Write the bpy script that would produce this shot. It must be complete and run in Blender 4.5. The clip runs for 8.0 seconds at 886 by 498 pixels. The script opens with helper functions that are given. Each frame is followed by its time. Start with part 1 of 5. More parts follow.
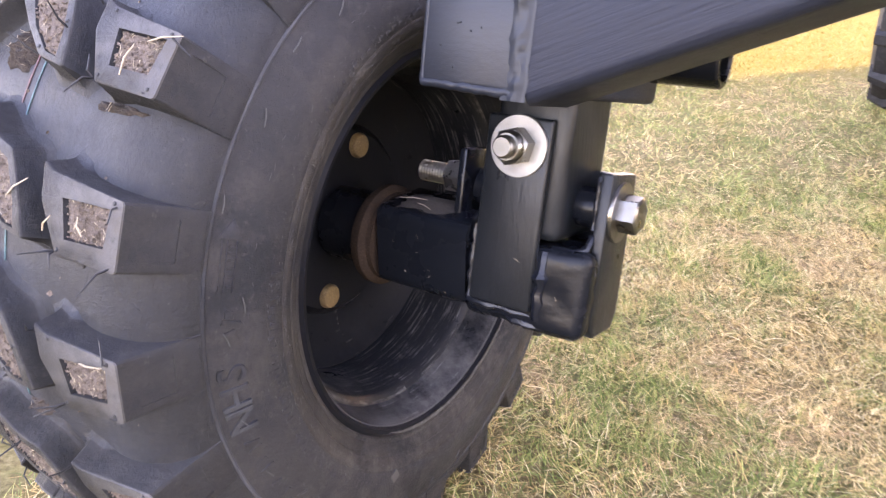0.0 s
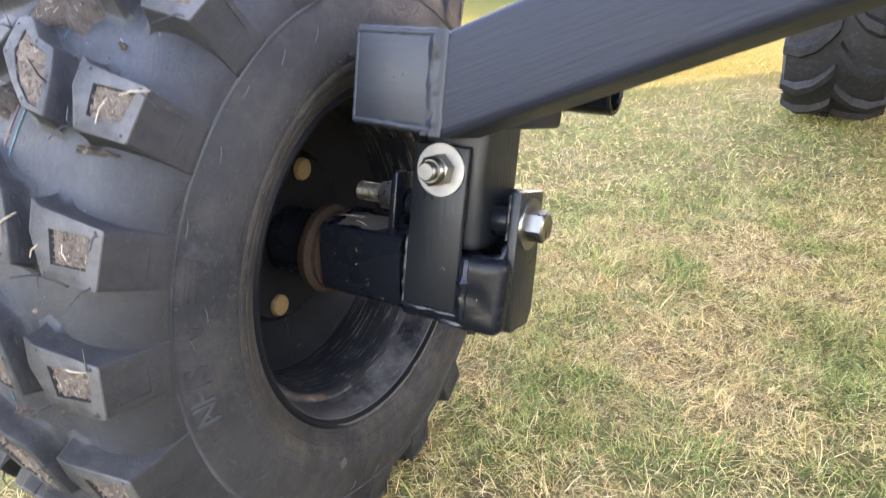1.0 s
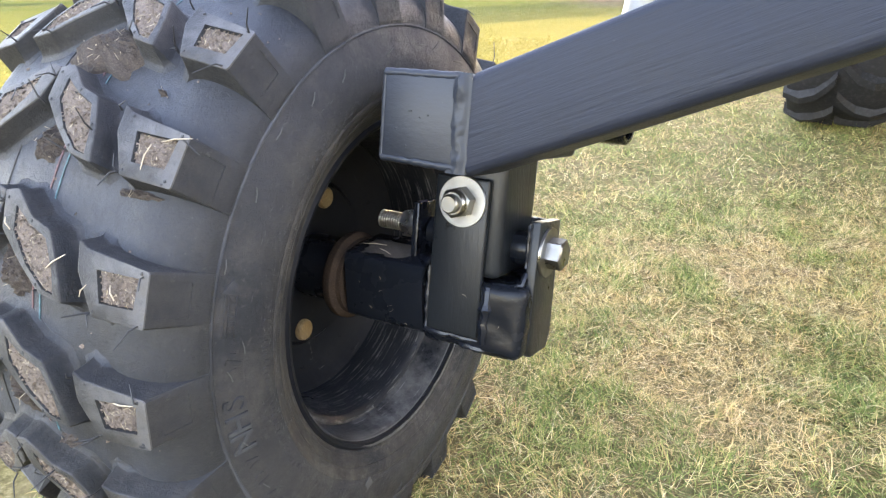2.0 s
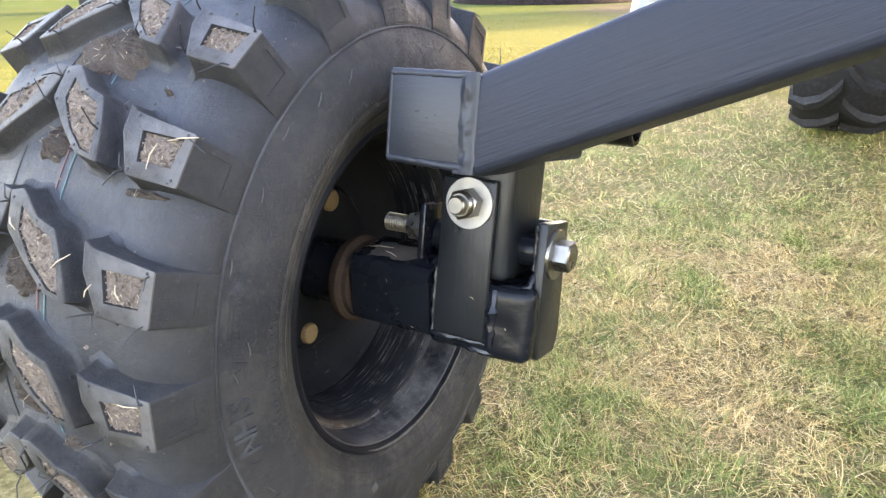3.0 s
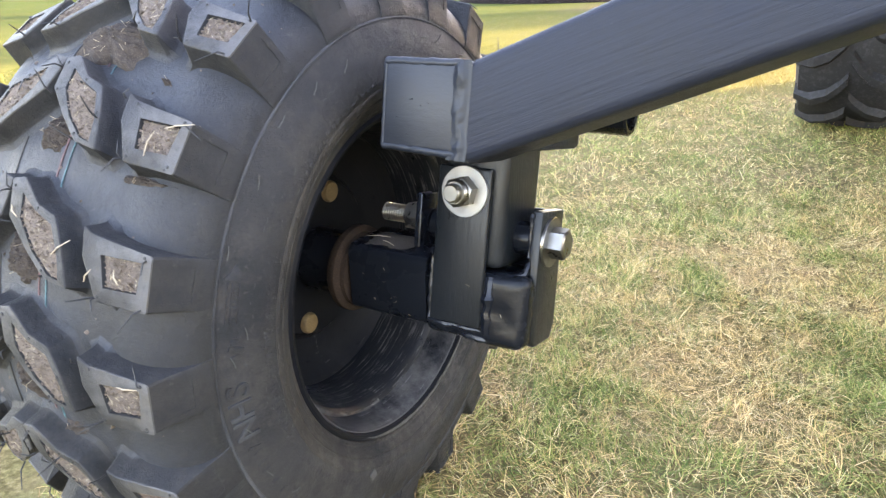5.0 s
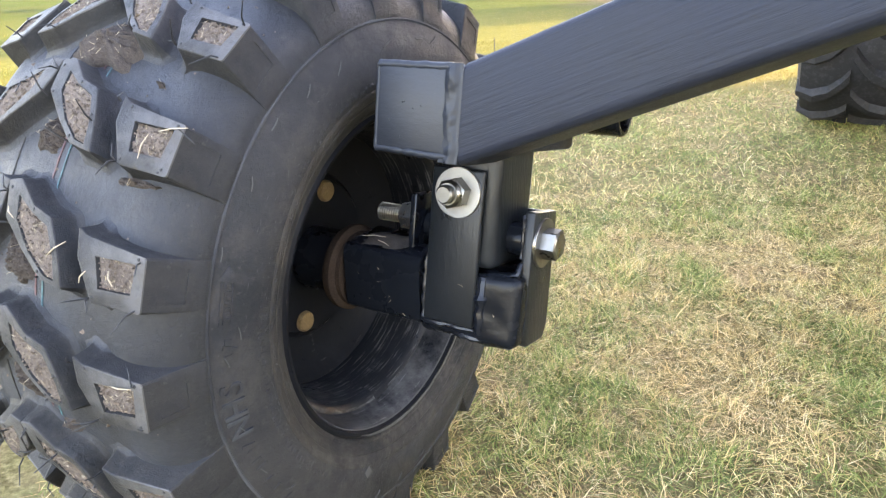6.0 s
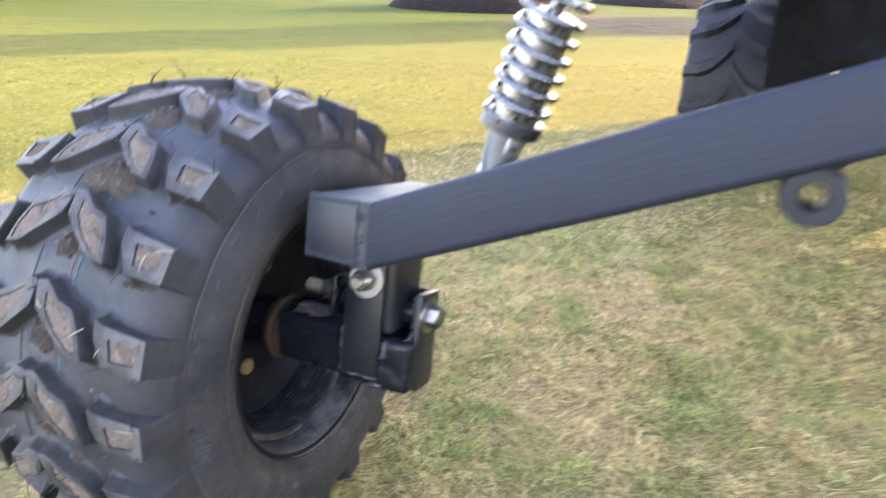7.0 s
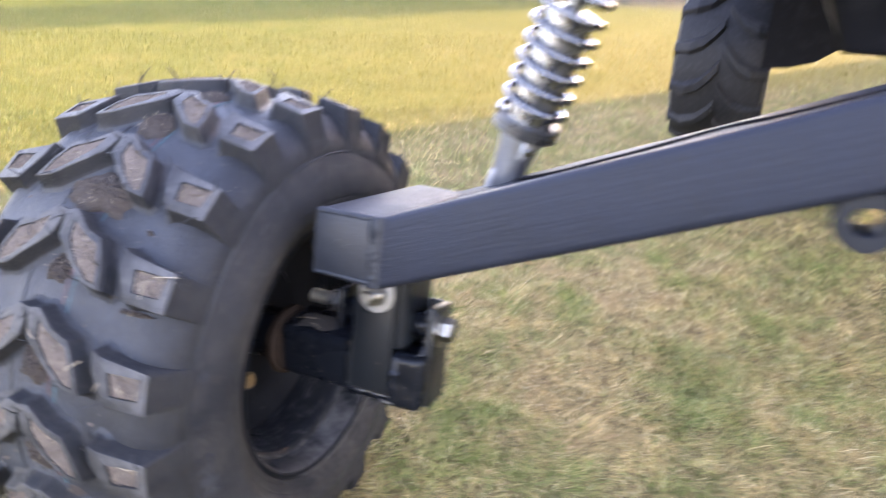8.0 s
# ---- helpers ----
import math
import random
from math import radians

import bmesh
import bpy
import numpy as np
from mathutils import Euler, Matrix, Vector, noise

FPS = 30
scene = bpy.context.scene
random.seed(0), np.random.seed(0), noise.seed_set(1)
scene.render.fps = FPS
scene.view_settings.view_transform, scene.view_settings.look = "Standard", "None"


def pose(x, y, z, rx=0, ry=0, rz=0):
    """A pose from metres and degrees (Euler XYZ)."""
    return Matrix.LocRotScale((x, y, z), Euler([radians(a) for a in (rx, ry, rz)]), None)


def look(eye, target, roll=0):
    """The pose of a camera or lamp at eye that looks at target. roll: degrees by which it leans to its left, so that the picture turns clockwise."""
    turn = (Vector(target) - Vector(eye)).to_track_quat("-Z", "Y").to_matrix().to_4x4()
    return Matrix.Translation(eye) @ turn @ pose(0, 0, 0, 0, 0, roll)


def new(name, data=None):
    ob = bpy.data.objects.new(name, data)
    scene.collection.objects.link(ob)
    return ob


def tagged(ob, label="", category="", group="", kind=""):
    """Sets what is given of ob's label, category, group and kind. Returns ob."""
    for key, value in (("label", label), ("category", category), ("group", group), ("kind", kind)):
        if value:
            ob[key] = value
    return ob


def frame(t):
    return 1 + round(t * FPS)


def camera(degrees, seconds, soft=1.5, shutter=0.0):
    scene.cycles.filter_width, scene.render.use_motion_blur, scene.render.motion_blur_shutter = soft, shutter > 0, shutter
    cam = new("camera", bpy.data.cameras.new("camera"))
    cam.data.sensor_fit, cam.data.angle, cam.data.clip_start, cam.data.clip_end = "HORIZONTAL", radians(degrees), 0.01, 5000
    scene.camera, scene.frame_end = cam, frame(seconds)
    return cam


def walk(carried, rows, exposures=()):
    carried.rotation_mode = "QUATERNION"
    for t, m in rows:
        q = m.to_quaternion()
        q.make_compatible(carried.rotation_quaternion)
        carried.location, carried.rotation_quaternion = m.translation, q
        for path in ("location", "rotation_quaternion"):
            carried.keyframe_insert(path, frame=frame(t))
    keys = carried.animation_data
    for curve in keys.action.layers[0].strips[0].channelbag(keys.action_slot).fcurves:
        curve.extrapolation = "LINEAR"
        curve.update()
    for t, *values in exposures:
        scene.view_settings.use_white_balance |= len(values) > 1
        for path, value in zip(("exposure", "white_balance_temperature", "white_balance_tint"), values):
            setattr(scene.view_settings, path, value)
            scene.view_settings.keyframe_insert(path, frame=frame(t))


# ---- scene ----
cam = camera(61.8, 8.0, soft=1.25, shutter=0.5)
PATH = [
    (0, (0.061, 0.067, 0.574), (-0.004, 1.918, -0.181), -0.0),
    (0.5, (0.059, 0.012, 0.576), (0.08, 1.868, -0.168), -0.4),
    (1, (0.076, -0.016, 0.612), (0.15, 1.841, -0.128), -0.2),
    (1.5, (0.05, -0.026, 0.647), (0.135, 1.836, -0.078), -0.8),
    (1.7, (0.054, -0.031, 0.644), (0.121, 1.831, -0.084), -0.9),
    (2.8, (0.06, -0.03, 0.641), (0.125, 1.836, -0.075), -0.9),
    (3, (0.055, -0.028, 0.635), (0.111, 1.842, -0.071), -1.0),
    (3.5, (0.054, -0.027, 0.642), (0.09, 1.849, -0.051), -1.4),
    (4, (0.052, -0.026, 0.635), (0.082, 1.849, -0.06), -1.4),
    (4.5, (0.057, -0.031, 0.638), (0.09, 1.841, -0.065), -1.4),
    (5, (0.066, -0.04, 0.627), (0.1, 1.831, -0.079), -1.5),
    (5.2, (0.074, -0.039, 0.626), (0.096, 1.83, -0.086), -1.4),
    (6.3, (0.076, -0.052, 0.648), (0.103, 1.811, -0.08), -1.5),
    (6.5, (0.073, -0.09, 0.688), (0.129, 1.769, -0.047), -1.2),
    (6.7, (0.066, -0.166, 0.729), (0.169, 1.692, -0.004), -0.1),
    (6.8, (0.073, -0.204, 0.744), (0.204, 1.661, 0.034), 0.2),
    (7, (0.088, -0.256, 0.814), (0.32, 1.598, 0.099), 1.7),
    (7.2, (0.109, -0.334, 0.86), (0.402, 1.526, 0.187), 1.8),
    (7.5, (0.135, -0.385, 0.862), (0.455, 1.484, 0.228), 1.7),
    (7.7, (0.151, -0.357, 0.836), (0.457, 1.513, 0.196), 1.9),
    (8, (0.053, -0.188, 0.843), (0.338, 1.628, 0.056), 1.7),
]
EXPOSURES = [(0, 4.34, 8450, 46), (0.45, 4.28, 8450, 33), (0.9, 4.24, 8400, 31), (1.5, 4.24, 8400, 27), (6.5, 4.19, 8350, 27), (7.2, 4.0, 7350, 33), (7.6, 3.98, 7280, 34), (8, 3.96, 7600, 38)]
walk(cam, [(t, look(eye, target, roll)) for t, eye, target, roll in PATH], EXPOSURES)

# ---- world and sun ----
SUN_AZ, SUN_EL = radians(61.9), radians(17.0)
world = bpy.data.worlds.new("sky")
scene.world = world
world.use_nodes = True
wn = world.node_tree.nodes
sky = wn.new("ShaderNodeTexSky")
sky.sky_type, sky.sun_disc = "NISHITA", False
sky.sun_elevation, sky.sun_rotation = SUN_EL, SUN_AZ
sky.dust_density, sky.ozone_density = 1.0, 1.5
world.node_tree.links.new(sky.outputs[0], wn["Background"].inputs[0])
wn["Background"].inputs[1].default_value = 0.15
sun_data = bpy.data.lights.new("sun", "SUN")
sun_data.energy, sun_data.angle, sun_data.color = 1.65, radians(0.5), (1.0, 0.92, 0.6)
sun = new("sun", sun_data)
SUN_WAY = Vector((math.sin(SUN_AZ) * math.cos(SUN_EL), math.cos(SUN_AZ) * math.cos(SUN_EL), math.sin(SUN_EL)))
sun.matrix_world = look(SUN_WAY * 60, (0, 0, 0))


# ---- materials ----
def material(name, rough=0.5, metal=0.0, spec=0.5, coat=0.0):
    m = bpy.data.materials.new(name)
    m.use_nodes = True
    b = m.node_tree.nodes["Principled BSDF"]
    b.inputs["Roughness"].default_value = rough
    b.inputs["Metallic"].default_value = metal
    b.inputs["Specular IOR Level"].default_value = spec
    b.inputs["Coat Weight"].default_value = coat
    b.inputs["Coat Roughness"].default_value = 0.25
    return m


def node(m, kind, **settings):
    n = m.node_tree.nodes.new(kind)
    for key, value in settings.items():
        n.inputs[key].default_value = value
    return n


def link(m, a, b):
    m.node_tree.links.new(a, b)


def coords(m, scale=(1, 1, 1), turn=(0, 0, 0)):
    c = m.node_tree.nodes.new("ShaderNodeTexCoord")
    p = m.node_tree.nodes.new("ShaderNodeMapping")
    p.inputs["Scale"].default_value = scale
    p.inputs["Rotation"].default_value = turn
    link(m, c.outputs["Object"], p.inputs["Vector"])
    return p.outputs[0]


def noise_of(m, vec, scale, detail=4.0, rough=0.6):
    n = node(m, "ShaderNodeTexNoise", Scale=scale, Detail=detail, Roughness=rough)
    link(m, vec, n.inputs["Vector"])
    return n.outputs["Fac"]


def ramp(m, fac, stops):
    r = m.node_tree.nodes.new("ShaderNodeValToRGB")
    els = r.color_ramp.elements
    while len(els) < len(stops):
        els.new(0.5)
    for e, (p, c) in zip(els, stops):
        e.position, e.color = p, (c + (1,) if len(c) == 3 else c)
    link(m, fac, r.inputs[0])
    return r.outputs[0]


def mix(m, fac, a, b):
    x = m.node_tree.nodes.new("ShaderNodeMix")
    x.data_type = "RGBA"
    if isinstance(fac, float):
        x.inputs[0].default_value = fac
    else:
        link(m, fac, x.inputs[0])
    for socket, value in ((x.inputs[6], a), (x.inputs[7], b)):
        if isinstance(value, tuple):
            socket.default_value = value + (1,)
        else:
            link(m, value, socket)
    return x.outputs[2]


def out(m, colour=None, rough=None, bump=None, height=0.001, strength=0.5):
    b = m.node_tree.nodes["Principled BSDF"]
    if colour is not None:
        if isinstance(colour, tuple):
            b.inputs["Base Color"].default_value = colour + (1,)
        else:
            link(m, colour, b.inputs["Base Color"])
    if rough is not None:
        link(m, rough, b.inputs["Roughness"])
    if bump is not None:
        n = node(m, "ShaderNodeBump", Strength=strength, Distance=height)
        link(m, bump, n.inputs["Height"])
        link(m, n.outputs[0], b.inputs["Normal"])
    return m


def grey(m, fac, lo, hi, a=0.3, b=0.7):
    return ramp(m, fac, [(a, (lo,) * 3), (b, (hi,) * 3)])


def rubber_material(name, dust, spec=0.5, haze_span=None, soiled=0.5, rough=(0.42, 0.64)):
    m = material(name, 0.5, spec=spec)
    v = coords(m)
    big, fine = noise_of(m, v, 7, 5), noise_of(m, v, 160, 4, 0.7)
    dust_haze = ramp(m, big, [(0.38, (0.08, 0.08, 0.08)), (0.62, (1, 1, 1))])
    if haze_span:  # painted sky haze and dust fade between two distances along the axle
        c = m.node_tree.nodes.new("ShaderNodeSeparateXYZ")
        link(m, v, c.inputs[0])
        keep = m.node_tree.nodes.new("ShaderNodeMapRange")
        keep.inputs["From Min"].default_value, keep.inputs["From Max"].default_value = haze_span
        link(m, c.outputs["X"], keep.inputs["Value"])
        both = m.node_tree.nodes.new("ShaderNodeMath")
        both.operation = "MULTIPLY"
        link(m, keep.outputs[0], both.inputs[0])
        link(m, dust_haze, both.inputs[1])
        dust_haze = both.outputs[0]
    col = mix(m, dust_haze, (0.009, 0.0097, 0.0115), dust)
    smear = noise_of(m, v, 34, 7, 0.78)
    col = mix(m, grey(m, smear, 0.0, soiled, 0.47, 0.66), col, (0.066, 0.058, 0.05))
    specks = noise_of(m, v, 420, 3, 0.6)
    grit = noise_of(m, v, 85, 8, 0.85)
    col = mix(m, grey(m, grit, 0.0, 0.55, 0.585, 0.66), col, (0.07, 0.063, 0.056))
    col = mix(m, grey(m, grit, 0.55, 0.0, 0.34, 0.43), col, (0.006, 0.0065, 0.008))
    col = mix(m, grey(m, fine, 0.0, 0.35, 0.5, 0.8), col, (0.03, 0.029, 0.028))
    col = mix(m, grey(m, specks, 0.0, 0.5, 0.66, 0.76), col, (0.085, 0.08, 0.074))
    rise = m.node_tree.nodes.new("ShaderNodeMath")
    link(m, fine, rise.inputs[0])
    link(m, grit, rise.inputs[1])
    return out(m, col, grey(m, noise_of(m, v, 22), *rough), rise.outputs[0], 0.0018, 0.7)


def painted_steel(name, stroke, relief=0.16, turn=0.0, tone=1.0, rough=(0.3, 0.46), scale=60, coat=0.12, spec=0.45, blue=1.0):
    """Brushed-on satin black paint; stroke: scale of the brush marks along each axis."""
    m = material(name, 0.38, spec=spec, coat=coat)
    stretch = m.node_tree.nodes.new("ShaderNodeMapping")
    stretch.inputs["Scale"].default_value = stroke
    link(m, coords(m, (1, 1, 1), (0, turn, 0)), stretch.inputs["Vector"])
    marks, fine = noise_of(m, stretch.outputs[0], scale, 4, 0.65), noise_of(m, coords(m), 420, 3)
    blotch = noise_of(m, coords(m), 18, 4)
    # blue cast in the base colour stands in for reflected sky
    col = mix(m, blotch, (0.0049 * tone, 0.006 * tone, 0.0096 * tone * blue), (0.01 * tone, 0.0122 * tone, 0.0195 * tone * blue))
    col = mix(m, grey(m, fine, 0.0, 0.5, 0.7, 0.8), col, (0.06, 0.06, 0.06))
    both = m.node_tree.nodes.new("ShaderNodeMath")
    link(m, marks, both.inputs[0])
    link(m, blotch, both.inputs[1])
    return out(m, col, grey(m, blotch, *rough), both.outputs[0], 0.072 / scale, relief)


def bare_metal(name, colour, rough=0.25, spots=(0.2, 0.15, 0.1), amount=0.35):
    m = material(name, rough, metal=1.0)
    v = coords(m)
    fac = grey(m, noise_of(m, v, 140, 5, 0.7), 0.0, amount, 0.5, 0.75)
    return out(m, mix(m, fac, colour, spots), grey(m, noise_of(m, v, 60), rough * 0.7, rough * 1.6), noise_of(m, v, 500), 0.0002, 0.3)


def dusty(name, a, b, rough=0.9, scale=90, height=0.002, metal=0.0, spec=0.3):
    m = material(name, rough, metal=metal, spec=spec)
    v = coords(m)
    n1, n2 = noise_of(m, v, scale, 6, 0.7), noise_of(m, v, scale * 5, 3)
    col = mix(m, n1, a, b)
    col = mix(m, grey(m, n2, 0.0, 0.6, 0.5, 0.7), col, tuple(min(1, 1.9 * c) for c in b))
    return out(m, col, None, n1, height, 0.9)


def blade_material(name, stops, patch, dry=None):
    m = material(name, 0.55, spec=0.3)
    g = m.node_tree.nodes.new("ShaderNodeNewGeometry")
    col = ramp(m, g.outputs["Random Per Island"], stops)
    col = mix(m, grey(m, noise_of(m, coords(m), 1.3, 4), 0.0, 0.22, 0.4, 0.65), col, patch)
    col = mix(m, grey(m, noise_of(m, coords(m), 9, 3), 0.0, 0.22, 0.5, 0.66), col, tuple(c * f for c, f in zip(patch, (0.78, 0.68, 0.68))))
    if dry:  # drier towards the vehicle
        c = m.node_tree.nodes.new("ShaderNodeSeparateXYZ")
        link(m, coords(m), c.inputs[0])
        k = m.node_tree.nodes.new("ShaderNodeMapRange")
        k.inputs["From Min"].default_value, k.inputs["From Max"].default_value = -1.0, 2.2
        k.inputs["To Max"].default_value = 0.7
        link(m, c.outputs["X"], k.inputs["Value"])
        col = mix(m, k.outputs[0], col, dry)
    b = m.node_tree.nodes["Principled BSDF"]
    b.inputs["Subsurface Weight"].default_value = 0.0
    out(m, col)
    t = node(m, "ShaderNodeBsdfTranslucent")
    link(m, col, t.inputs["Color"])
    s = m.node_tree.nodes.new("ShaderNodeMixShader")
    s.inputs[0].default_value = 0.22
    link(m, b.outputs[0], s.inputs[1])
    link(m, t.outputs[0], s.inputs[2])
    link(m, s.outputs[0], m.node_tree.nodes["Material Output"].inputs[0])
    return m


# carcass colour holds dust plus painted sky haze; lug flanks coloured darker as shade
RUBBER = rubber_material("dusty_hazed_carcass_rubber", (0.036, 0.041, 0.051), 0.38, (0.012, -0.07), 0.18, (0.4, 0.62))
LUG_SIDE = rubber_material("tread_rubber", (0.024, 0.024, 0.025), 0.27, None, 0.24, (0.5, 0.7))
FAR_RUBBER = dusty("dark_paddle_tyre_rubber", (0.009, 0.0095, 0.0115), (0.019, 0.019, 0.021), 0.6, 14, 0.002, 0.0, 0.2)
SIDEWALL = rubber_material("sidewall_rubber", (0.025, 0.0245, 0.0255), 0.26, None, 0.4, (0.56, 0.78))
BEAD = rubber_material("earthy_bead_rubber", (0.033, 0.029, 0.0245), 0.22, None, 0.75, (0.6, 0.8))
# arm and cap tones raised in colour for the sky they mirror
PAINT_LONG = painted_steel("black_brushed_paint", (0.11, 2.3, 2.3), 1.5, math.atan(0.411), 1.7, (0.44, 0.58), 120, 0.0, 0.19, 0.95)
PAINT_UP = painted_steel("black_paint_upright", (2.6, 2.6, 0.2), 0.8, 0.0, 1.05, (0.26, 0.42), 120, 0.0, 0.26, 0.75)
PAINT_CAP = painted_steel("black_cap_paint", (0.7, 1.4, 1.4), 0.6, 0.0, 1.6, (0.36, 0.5), 90, 0.0, 0.32, 0.85)
GLOSS = painted_steel("black_gloss_paint", (1, 1, 1), 0.5, 0.0, 0.75, (0.18, 0.34), 60, 0.0, 0.15, 0.84)
WET = painted_steel("thick_shiny_black_paint", (1, 1, 1), 0.5, 0.0, 0.85, (0.2, 0.34), 90, 0.0, 0.3, 0.9)
ZINC = bare_metal("zinc_plated_steel", (0.21, 0.202, 0.187), 0.33)
WASHER = bare_metal("pale_washer_steel", (0.32, 0.31, 0.295), 0.42, (0.34, 0.3, 0.26), 0.5)
STUD = bare_metal("dull_thread_steel", (0.62, 0.6, 0.56), 0.3)
CHROME = bare_metal("chrome_steel", (0.26, 0.265, 0.28), 0.24, (0.16, 0.16, 0.16), 0.3)
COIL = bare_metal("dull_chrome_coil", (0.19, 0.195, 0.21), 0.2, (0.14, 0.14, 0.14), 0.3)
GALV = bare_metal("silver_alloy", (0.19, 0.194, 0.203), 0.3)
ALLOY = bare_metal("pale_cast_alloy", (0.46, 0.465, 0.48), 0.4, (0.4, 0.4, 0.4), 0.3)
BRASS = dusty("yellowed_bolt_head", (0.1, 0.062, 0.028), (0.19, 0.125, 0.062), 0.5, 120, 0.0006, 0.2)
RUST = dusty("rusty_steel", (0.016, 0.0105, 0.0078), (0.034, 0.0225, 0.0165), 0.85, 110, 0.001, 0.0, 0.05)
SOIL = dusty("dried_soil", (0.08, 0.06, 0.049), (0.19, 0.15, 0.122), 0.95, 260, 0.004)
HULL = dusty("dark_plastic", (0.006, 0.006, 0.007), (0.0078, 0.0077, 0.0088), 0.6, 7, 0.0006, 0.0, 0.03)
def rim_material(name, dust, base, cover=(0.46, 0.72), scratch=(0.58, 0.66), spec=0.12):
    """Black rim paint with pale scratches that run round the axle."""
    m = material(name, 0.4, spec=spec)
    v = coords(m)
    sep = m.node_tree.nodes.new("ShaderNodeSeparateXYZ")
    link(m, v, sep.inputs[0])
    high = m.node_tree.nodes.new("ShaderNodeMath")
    high.operation = "SUBTRACT"
    link(m, sep.outputs["Z"], high.inputs[0])
    high.inputs[1].default_value = 0.32
    turn = m.node_tree.nodes.new("ShaderNodeMath")
    turn.operation = "ARCTAN2"
    link(m, sep.outputs["Y"], turn.inputs[0])
    link(m, high.outputs[0], turn.inputs[1])
    wrap = m.node_tree.nodes.new("ShaderNodeCombineXYZ")
    link(m, sep.outputs["X"], wrap.inputs[0])
    small = m.node_tree.nodes.new("ShaderNodeMath")
    small.operation = "MULTIPLY"
    link(m, turn.outputs[0], small.inputs[0])
    small.inputs[1].default_value = 0.006
    link(m, small.outputs[0], wrap.inputs[1])
    n, lines = noise_of(m, v, 26, 6, 0.75), noise_of(m, wrap.outputs[0], 330, 5, 0.7)
    film = grey(m, n, 0.0, 1.0, *cover)
    settle = m.node_tree.nodes.new("ShaderNodeMapRange")
    settle.inputs["From Min"].default_value, settle.inputs["From Max"].default_value = 0.25, 0.15
    settle.inputs["To Min"].default_value = 0.12
    link(m, sep.outputs["Z"], settle.inputs["Value"])
    held = m.node_tree.nodes.new("ShaderNodeMath")
    held.operation = "MULTIPLY"
    link(m, film, held.inputs[0])
    link(m, settle.outputs[0], held.inputs[1])
    col = mix(m, held.outputs[0], base, dust)
    worn = m.node_tree.nodes.new("ShaderNodeMath")
    worn.operation = "MULTIPLY"
    link(m, grey(m, lines, 0.0, 1.0, *scratch), worn.inputs[0])
    link(m, grey(m, noise_of(m, v, 30, 5, 0.7), 0.0, 0.9, 0.4, 0.7), worn.inputs[1])
    col = mix(m, worn.outputs[0], col, (0.17, 0.169, 0.166))
    return out(m, col, grey(m, n, 0.24, 0.55), lines, 0.0008, 0.6)


RIM = rim_material("scratched_rim_paint", (0.015, 0.0155, 0.017), (0.0095, 0.0102, 0.0125), scratch=(0.52, 0.62))
DISC = rim_material("dark_disc_paint", (0.0125, 0.013, 0.015), (0.0068, 0.0072, 0.0088), scratch=(0.62, 0.72), spec=0.04)
RIM_DUST = rim_material("dusty_rim_lip_paint", (0.08, 0.0785, 0.077), (0.012, 0.0126, 0.0145), (0.38, 0.66))
LUG_TOP = rubber_material("worn_dusty_lug_top", (0.15, 0.143, 0.138), 0.34, None, 0.75)
CRUST = dusty("dull_soil_crust", (0.02, 0.016, 0.013), (0.055, 0.044, 0.036), 0.9, 150, 0.002)
CLOD = dusty("caked_soil", (0.024, 0.0185, 0.0155), (0.082, 0.064, 0.053), 0.95, 180, 0.006)
STRAW = material("dry_straw", 0.6)
out(STRAW, (0.36, 0.29, 0.2))
RED_LINE = dusty("faded_red_ink", (0.05, 0.03, 0.032), (0.12, 0.055, 0.055), 0.6, 40, 0.0002)
TEAL_LINE = dusty("faded_teal_ink", (0.03, 0.045, 0.05), (0.035, 0.1, 0.11), 0.6, 40, 0.0002)
LIP_DUST = dusty("pale_dry_dust", (0.03, 0.029, 0.028), (0.085, 0.082, 0.079), 0.8, 60, 0.0008)
HAIR = material("greyed_rubber", 0.7)
out(HAIR, (0.045, 0.044, 0.043))
RIB = rubber_material("worn_rib_rubber", (0.058, 0.06, 0.065), 0.22, None, 0.2, (0.6, 0.8))
WHISKER = material("rubber_hair", 0.6)
out(WHISKER, (0.012, 0.012, 0.013))
# blades of the shaded lawn, coloured much paler than their sunlit copy
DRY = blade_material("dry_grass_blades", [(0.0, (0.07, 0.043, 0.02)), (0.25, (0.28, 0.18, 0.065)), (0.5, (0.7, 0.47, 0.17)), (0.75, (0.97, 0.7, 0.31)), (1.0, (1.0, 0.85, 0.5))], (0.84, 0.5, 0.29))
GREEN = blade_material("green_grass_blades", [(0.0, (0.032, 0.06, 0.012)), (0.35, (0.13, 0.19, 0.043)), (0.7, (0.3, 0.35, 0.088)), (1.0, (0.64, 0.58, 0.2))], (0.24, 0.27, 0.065))


